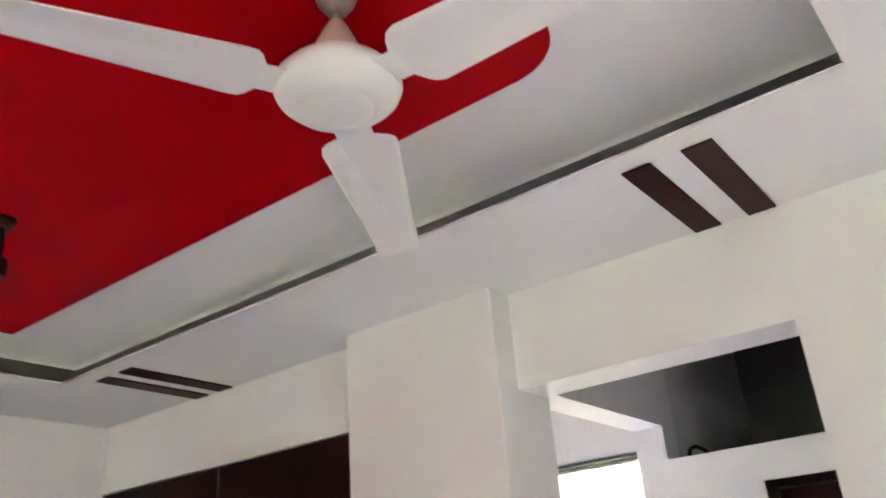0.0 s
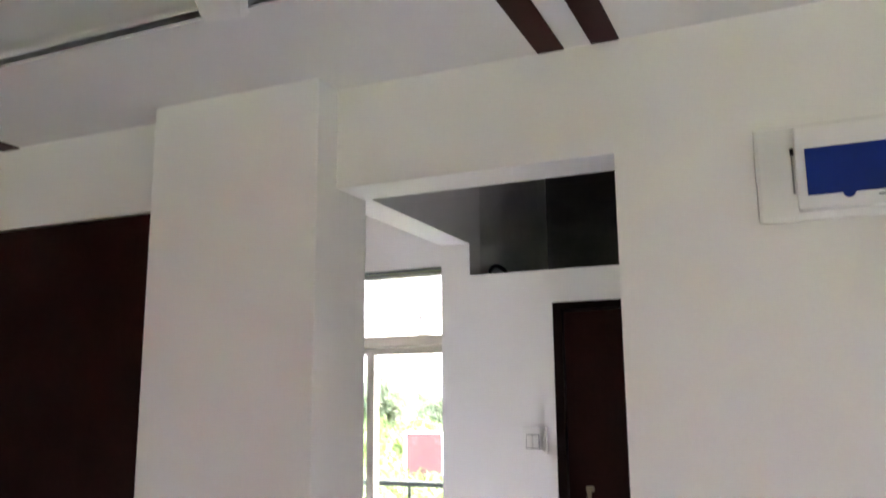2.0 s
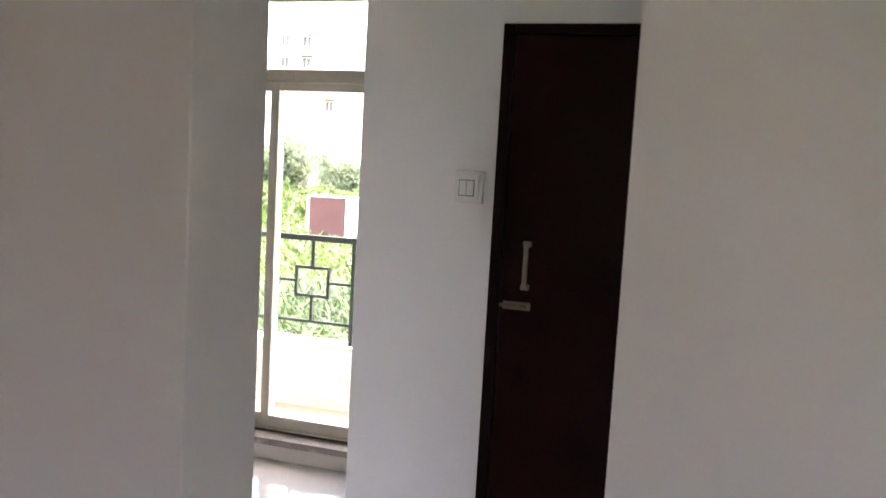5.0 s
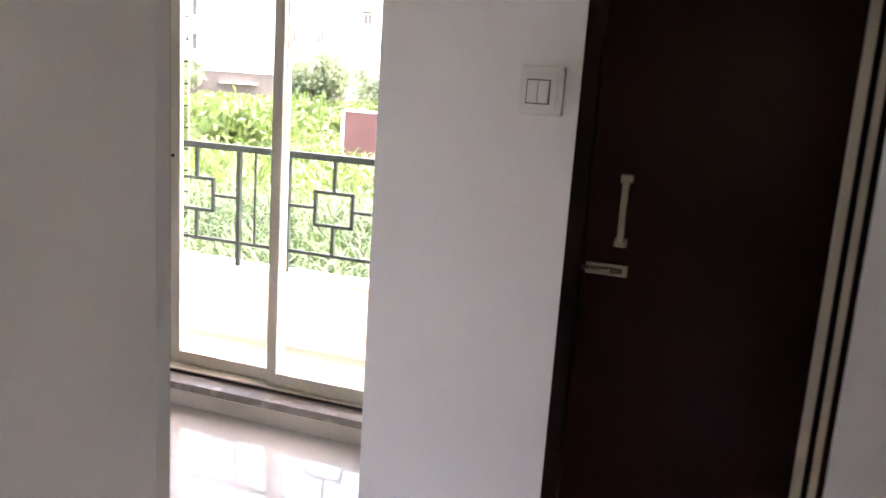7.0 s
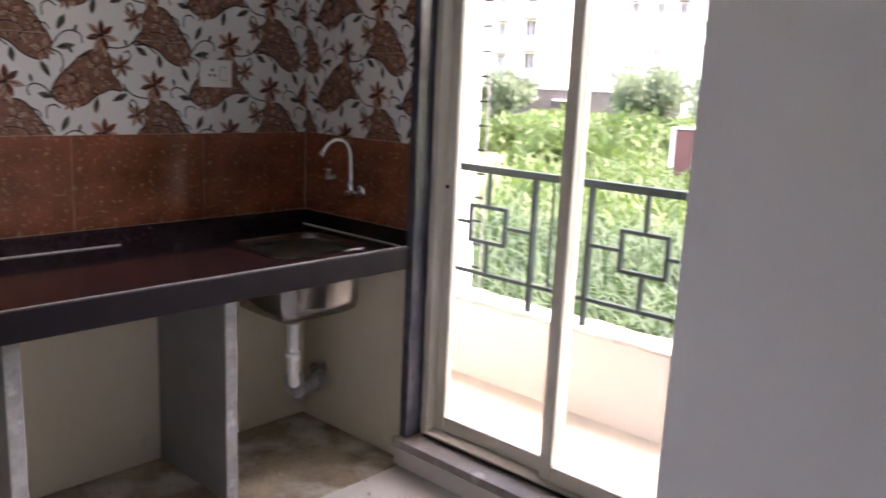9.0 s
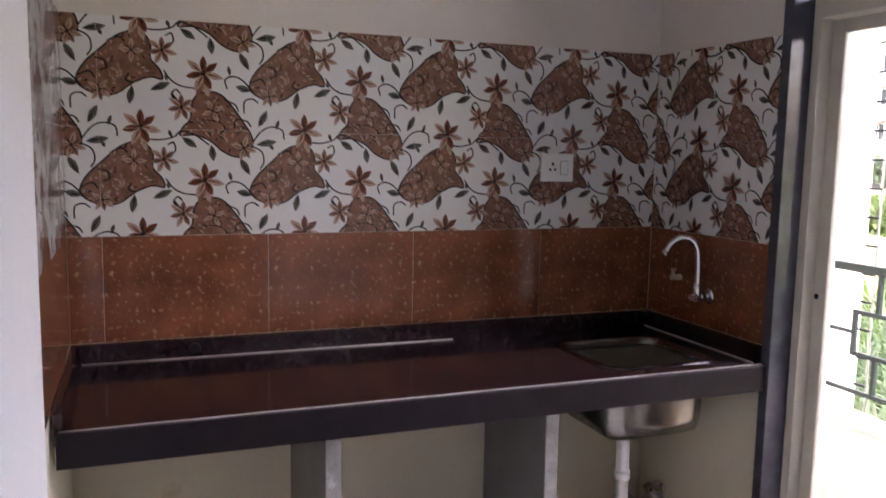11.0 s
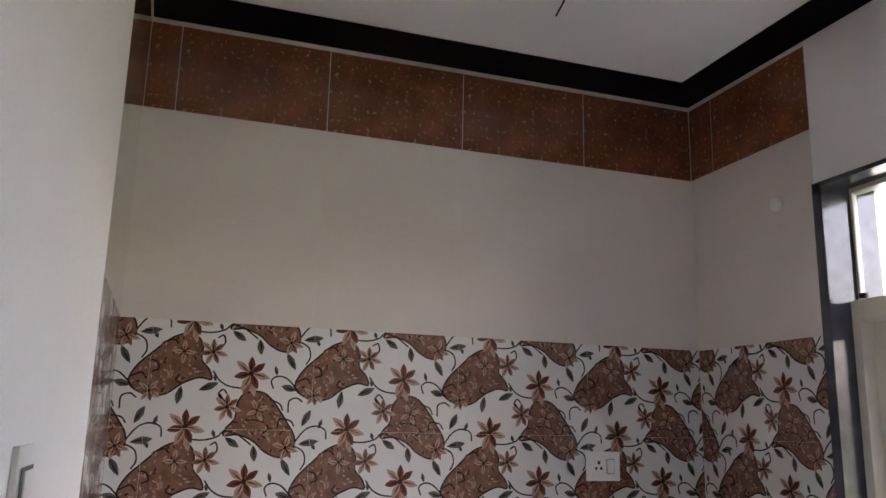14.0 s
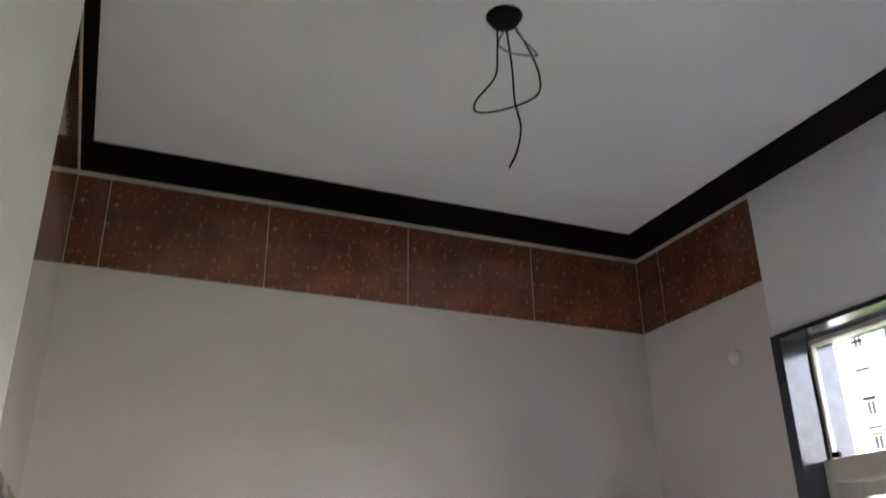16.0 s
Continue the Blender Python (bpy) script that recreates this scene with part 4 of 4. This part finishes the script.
for bearing, dist, hgt, rad, seed in ((28.8, 46, 3.3, 2.1, 11), (38.9, 40, 3.2, 1.3, 12), (24.0, 60, 2.0, 2.0, 13), (44, 52, 3.0, 2.0, 16)):
    x, y = along(bearing, 0, dist)
    tree("tree", "leafy green tree at the far edge of the field", x, y, hgt, rad, seed)
for bearing, dist, rad, seed in ((25, 26, 1.5, 21), (34, 22, 1.2, 22), (30, 32, 1.8, 23), (40, 30, 1.6, 24), (20, 24, 1.5, 25)):
    x, y = along(bearing, 0, dist)
    bm = bmesh.new()
    foliage(bm, (x, y, GZ + 0.5), rad, 1500, 0.3, random.Random(seed), 0.35)
    tagged(part("bush", bm, WEEDS, None), "low bright green bush in the field", "bush", "field bushes")

x, y = along(24.9, 0, 19)
shed = thing("red_wall", "faded red plastered wall block standing in the field", "wall", (x, y, GZ))
part("pale_strip", block(0.36, 0.75, -0.12, 0.12, -0.3, 1.42, bevel=0.02), FARWALL, shed, "pale weathered end of the wall")
part("panel", block(-0.6, 0.355, -0.12, 0.12, -0.3, 1.42, bevel=0.02), REDWALL, shed)
part("edge_post", block(-0.68, -0.605, -0.14, 0.14, -0.3, 1.46, bevel=0.01), OUTWHITE, shed, "white painted end post")
part("coping", block(-0.6, 0.78, -0.15, 0.15, 1.4205, 1.47, bevel=0.01), OUTWHITE, shed, "white coping")


def house(name, label, corner, dist, width, depth, floors, turn, cols, seed, sparse=0.2, pink=False, storey=3.0):
    """An apartment block whose near right corner stands on a bearing at a distance."""
    rng = random.Random(seed)
    x, y = along(corner, 0, dist)
    t = radians(turn)
    ob = thing(name, label, "apartment building", (x - width / 2 * math.cos(t), y - width / 2 * math.sin(t), GZ))
    ob.rotation_euler = (0, 0, t)
    H = floors * storey
    part("wall", block(-width / 2, width / 2, 0, depth, -1, H), FARWALL, ob)
    part("roof", block(-width / 2 - 0.2, width / 2 + 0.2, -0.2, depth + 0.2, H + 0.001, H + 0.5), FARWALL, ob)
    step = width / cols
    kinds = []
    for w, h in ((0.34, 1.35), (0.24, 1.1), (0.17, 0.8)):
        hw = step * w / 2
        panes = mesh_of("window", block(-hw, hw, -0.06, -0.004, 1.0, 1.0 + h), FARGLASS)
        bm = bmesh.new()
        for x0, x1, z0, z1 in ((-hw - 0.08, -hw, 0.92, 1.08 + h), (hw, hw + 0.08, 0.92, 1.08 + h), (-0.04, 0.04, 1.0, 1.0 + h), (-hw, hw, 1.0 + h, 1.08 + h), (-hw, hw, 0.92, 1.0)):
            cuboid(bm, x0, x1, -0.12, -0.065 if abs(x0) < 0.05 else -0.004, z0, z1)
        kinds.append((panes, mesh_of("window_frame", bm, OUTWHITE), mesh_of("ledge", block(-hw - 0.3, hw + 0.3, -0.65, -0.004, 1.16 + h, 1.28 + h), FARPINK if pink else FARGREY)))
    balcony = mesh_of("balcony", block(-step * 0.36, step * 0.36, -0.95, -0.004, 0.0, 0.85), FARPINK if pink else FARWALL)
    for c in range(cols):
        shift, kind, has_balcony = rng.uniform(-0.2, 0.2) * step, rng.choice((0, 0, 1, 2)), rng.random() < 0.4
        for f in range(floors):
            if rng.random() < sparse:
                continue
            panes, frame_bars, ledge = kinds[kind if not pink else c % 2]
            at = (-width / 2 + step * (c + 0.5) + (0 if pink else shift), 0, f * storey)
            window = new("window", panes)
            window.parent, window.location = ob, at
            bars = new("window_frame", frame_bars)
            bars.parent = window
            for nm, me, use in (("ledge", ledge, pink or rng.random() < 0.5), ("balcony", balcony, has_balcony and not pink)):
                if use:
                    o = new(nm, me)
                    o.parent, o.location = ob, at
    return ob


house("apartment_building", "white apartment block with terracotta window ledges", 35.8, 78, 16, 8.4, 8, 5, 5, 51, 0.05, True)
house("apartment_building", "long pale apartment block far across the field", 12.0, 120, 48, 14, 7, 22, 15, 52, 0.42)
house("apartment_building", "pale apartment block far across the field", 41, 112, 34, 14, 7, 40, 9, 53, 0.3)
x, y = along(35.0, 0, 74)
ob = structure("compound_wall", block(-11, 11, -0.2, 0.2, -0.5, 2.15), FARGREY, "weathered grey compound wall before the houses", "wall")
ob.location, ob.rotation_euler = (x, y, GZ), (0, 0, radians(32))
part("coping", block(-11, 11, -0.32, 0.28, 2.151, 2.27, bevel=0.02), FARWALL, ob, "pale coping")
for px, w in ((-7.2, 2.6), (-2.4, 1.8), (1.6, 3.2), (6.4, 2.2)):
    part("ledge", block(px - w / 2, px + w / 2, -0.75, -0.205, 1.18, 1.3, bevel=0.01), FARWALL, ob, "pale projecting ledge")


# ---- tiles of the kitchen, last ----
TW, TH = 0.47, 0.309
PXW, PXH = 548.0, 370.0


def spot(x, y):
    """Print coordinates to metres on the tile, from its lower left corner."""
    return ((x - 137) / PXW * TW, (777 - y) / PXH * TH)


def flat(bm, pts, z, mat):
    vs = [bm.verts.new((x, z, y)) for x, y in pts]
    bm.faces.new(vs).material_index = mat


def petal(bm, x, y, a, length, width, z, mat, vein=None):
    ca, sa = math.cos(a), math.sin(a)

    def place(pts):
        return [(x + (u * length) * ca - v * width * sa, y + (u * length) * sa + v * width * ca) for u, v in pts]
    flat(bm, place([(0, 0), (0.25, 0.34), (0.55, 0.5), (0.8, 0.3), (1, 0), (0.8, -0.3), (0.55, -0.5), (0.25, -0.34)]), z, mat)
    if vein is not None:
        flat(bm, place([(0, 0), (0.35, 0.2), (0.8, 0.02), (0.35, -0.08)]), z - 0.00004, vein)


def flower(bm, x, y, r, z, shades, n=7, a0=0.5):
    """Petals round a dark heart, dark and pale ones by turns."""
    for k in range(n):
        a = a0 + 2 * math.pi * k / n
        low = k % 2
        petal(bm, x, y, a, r * (0.9 + 0.13 * (k % 2)), r * 0.38, z - 0.00003 * (k % 3), shades[k % 2], 4 if low else 3)
    flat(bm, [(x + 0.14 * r * math.cos(1.05 * q), y + 0.14 * r * math.sin(1.05 * q)) for q in range(6)], z - 0.00016, 3)


def stroke(bm, pts, width, z, mat, steps=5):
    line = curve_points([(x, y, 0) for x, y in pts], steps)
    for a, b in zip(line, line[1:]):
        d = (b - a)
        n = Vector((-d.y, d.x, 0)).normalized() * width / 2
        e = d.normalized() * width * 0.2
        flat(bm, [(q.x, q.y) for q in (a - n - e, b - n + e, b + n + e, a + n - e)], z, mat)


def smooth_outline(pts):
    ring = pts + pts[:3]
    line = curve_points([(x, y, 0) for x, y in ring], 4)
    return [(p.x, p.y) for p in line[4:4 + 4 * len(pts)]]


def inside(x, y, ring, margin):
    hit = False
    for (x0, y0), (x1, y1) in zip(ring, ring[1:] + ring[:1]):
        if math.hypot(x - x0, y - y0) < margin:
            return False
        if (y0 > y) != (y1 > y) and x < x0 + (y - y0) * (x1 - x0) / (y1 - y0):
            hit = not hit
    return hit


def print_on(bm, ox, oy):
    """The paisley print: two paisleys with flowers, leaves and curls, shifted by ox, oy."""
    def S_(pts):
        return [(spot(x, y)[0] + ox, spot(x, y)[1] + oy) for x, y in pts]
    k = TW / PXW
    a = S_([(75, 615), (90, 645), (140, 668), (195, 662), (250, 622), (300, 603), (338, 608), (330, 575), (302, 540), (304, 495), (285, 462), (248, 452), (200, 470), (150, 515), (100, 565)])
    b = S_([(392, 798), (400, 770), (425, 740), (430, 690), (450, 655), (490, 643), (530, 655), (570, 700), (600, 745), (628, 790), (632, 830), (610, 862), (575, 870), (530, 850), (490, 815), (440, 795)])
    rng = random.Random(31)
    for o in (a, b):
        ring = smooth_outline(o)
        flat(bm, ring, -0.0004, 1)
        stroke(bm, ring + ring[:1], 5.5 * k, -0.00055, 3, 1)
        xs, ys = [p[0] for p in ring], [p[1] for p in ring]
        for q in range(240):
            x, y = rng.uniform(min(xs), max(xs)), rng.uniform(min(ys), max(ys))
            if inside(x, y, ring, 10 * k):
                petal(bm, x, y, rng.uniform(0, 6.28), rng.uniform(10, 22) * k, rng.uniform(4, 7) * k, -0.00058 - 0.000001 * q, (3, 6, 5, 6, 5)[q % 5])
    for pts in [[(287, 443), (330, 444), (372, 432), (395, 413), (438, 424), (485, 458)], [(343, 579), (368, 612), (403, 630), (453, 635)], [(548, 631), (541, 603), (564, 588), (598, 598), (638, 642)], [(70, 472), (89, 464), (117, 482), (123, 516), (110, 541)], [(79, 455), (116, 406), (153, 390), (188, 402), (194, 434)], [(351, 461), (369, 452), (375, 479), (355, 503)], [(377, 677), (366, 657), (380, 641), (394, 654)], [(370, 657), (386, 679), (403, 692)]]:
        stroke(bm, S_(pts), 5.5 * k, -0.0005, 3)
    for pts in [[(604, 714), (606, 674), (632, 663), (652, 676)], [(132, 547), (158, 553), (167, 577), (147, 587)], [(234, 594), (223, 613), (243, 623), (275, 611)], [(463, 742), (514, 747), (539, 768), (523, 788), (508, 777)], [(571, 767), (577, 739), (612, 742), (627, 761)], [(174, 487), (206, 475), (224, 489)], [(539, 670), (574, 686), (585, 708)], [(81, 606), (113, 592), (130, 611)]]:
        stroke(bm, S_(pts), 5.5 * k, -0.00078, 3)
    for x, y, ang, ln in [(75, 564, 120, 69), (397, 434, -34, 59), (493, 458, -83, 57), (299, 647, 24, 71), (243, 632, -99, 64), (630, 636, 166, 56), (559, 586, 102, 35), (97, 825, 10, 73), (653, 763, 63, 66), (165, 769, 71, 36), (364, 435, 110, 27), (156, 473, 119, 23), (353, 614, 102, 25)]:
        (cx, cy), = S_([(x, y)])
        petal(bm, cx, cy, radians(ang), ln * k, 25 * k if ln > 45 else 14 * k, -0.00045, 2, 3)
    for x, y, r in [(243, 516, 40), (143, 652, 40), (499, 710, 40), (602, 837, 46)]:
        (cx, cy), = S_([(x, y)])
        flower(bm, cx, cy, r * k, -0.0008, (5, 6), 8, x * 0.1)
    for i, (x, y, r) in enumerate([(470, 582, 66), (266, 771, 66), (338, 511, 50), (397, 701, 50)]):
        (cx, cy), = S_([(x, y)])
        if i < 2:
            for ang in (-75, -110):
                petal(bm, cx, cy - 0.25 * r * k, radians(ang), 1.0 * r * k, 0.36 * r * k, -0.00085, 5 if ang < -100 else 6)
        flower(bm, cx, cy, r * k, -0.0009, (4 if i < 2 else 5, 6), 7, 1.57)


def clipped(bm, x0, x1, z0, z1):
    for co, no in (((x0, 0, 0), (-1, 0, 0)), ((x1, 0, 0), (1, 0, 0)), ((0, 0, z0), (0, 0, -1)), ((0, 0, z1), (0, 0, 1))):
        bmesh.ops.bisect_plane(bm, geom=bm.verts[:] + bm.edges[:] + bm.faces[:], plane_co=co, plane_no=no, clear_outer=True)


def floral_mesh(x0, x1):
    """A printed tile, or the piece of one from x0 to x1 of its width. It faces -y."""
    bm = bmesh.new()
    for ox in (-TW, 0, TW):
        for oy in (-TH, 0, TH):
            print_on(bm, ox, oy)
    g = 0.0004
    clipped(bm, x0 + g, x1 - g, g, TH - g)
    for f in bm.faces:
        f.normal_update()
        if f.normal.y > 0:
            f.normal_flip()
    cuboid(bm, x0 + g, x1 - g, 0.0, 0.008, g, TH - g, mat=0)
    me = bpy.data.meshes.new("tile")
    bm.to_mesh(me)
    bm.free()
    for m in (PRINTWHITE, PAISLEY, LEAFPRINT, STEMPRINT, PETALDARK, PETALTAN, PETALPALE):
        me.materials.append(m)
    return me


def plain_mesh(w, h, material):
    g = (0.0006 if h > 0.3 else 0.0014) if material is BROWNTILE else 0.00006
    return mesh_of("tile", block(g, w - g, 0.0, 0.008, g, h - g, bevel=0.0006 if material is BROWNTILE else 0.0), material)


tile_store = {}


def lay(parent, origin, turn, columns, rows):
    """Lays tiles on one wall: columns are (start along the wall, part of a tile from, to)."""
    for z, h, kind in rows:
        for start, f0, f1 in columns:
            key = (round(f0, 3), round(f1, 3), round(h, 3), kind)
            if key not in tile_store:
                w = f1 - f0
                tile_store[key] = floral_mesh(f0, f1) if kind == "floral" else plain_mesh(w, h, BROWNTILE if kind == "brown" else CREAMTILE)
            ob = new("tile", tile_store[key])
            ob.parent = parent
            shift = start - f0 if kind == "floral" else start
            ob.matrix_basis = pose(*origin, 0, 0, turn) @ pose(shift, 0, z)


ROWS = [(0.888, 1.197 - 0.888, "brown"), (1.197, TH, "floral"), (1.506, TH, "floral"), (1.815, 0.32, "cream"), (2.135, 0.32, "cream"), (2.455, 0.282, "brown")]
wall_w = bpy.data.objects["wall_kitchen_west"]
wall_n = bpy.data.objects["wall_kitchen_north"]
wall_s = bpy.data.objects["wall_kitchen_south_tiled"]
J = 3.122 - S
lay(wall_w, (W, S, 0), 90, [(0.0, TW - J, TW)] + [(J + TW * k, 0.0, TW) for k in range(3)] + [(J + 3 * TW, 0.0, N - 0.008 - S - J - 3 * TW + 0.007)], ROWS)
lay(wall_n, (W, N, 0), 0, [(0.0, TW - 0.13, TW), (0.13, 0.0, TW)], ROWS)
lay(wall_s, (-3.505, S, 0), 180, [(0.0, TW - 0.35, TW), (0.35, 0.0, TW)], ROWS)
bm = bmesh.new()
cuboid(bm, W - 0.0078, W - 0.0008, S, N, 0.888, 2.737)
cuboid(bm, W, -3.70, N + 0.0008, N + 0.0078, 0.888, 2.737)
cuboid(bm, W, -3.5052, S - 0.0078, S - 0.0008, 0.888, 2.737)
structure("tile_grout", bm, GROUT, "pale grout behind the kitchen tiles", "grout")
bm = bmesh.new()
for b in ((W - 0.007, W + 0.003, S, N, 2.7375, KC - 0.0065), (W, -3.70, N - 0.003, N + 0.007, 2.7375, KC - 0.0065), (W, -3.505, S - 0.007, S + 0.003, 2.7375, KC - 0.0065)):
    cuboid(bm, *b)
structure("grout_line", bm, GROUT, "white grout line over the brown tile band", "grout")
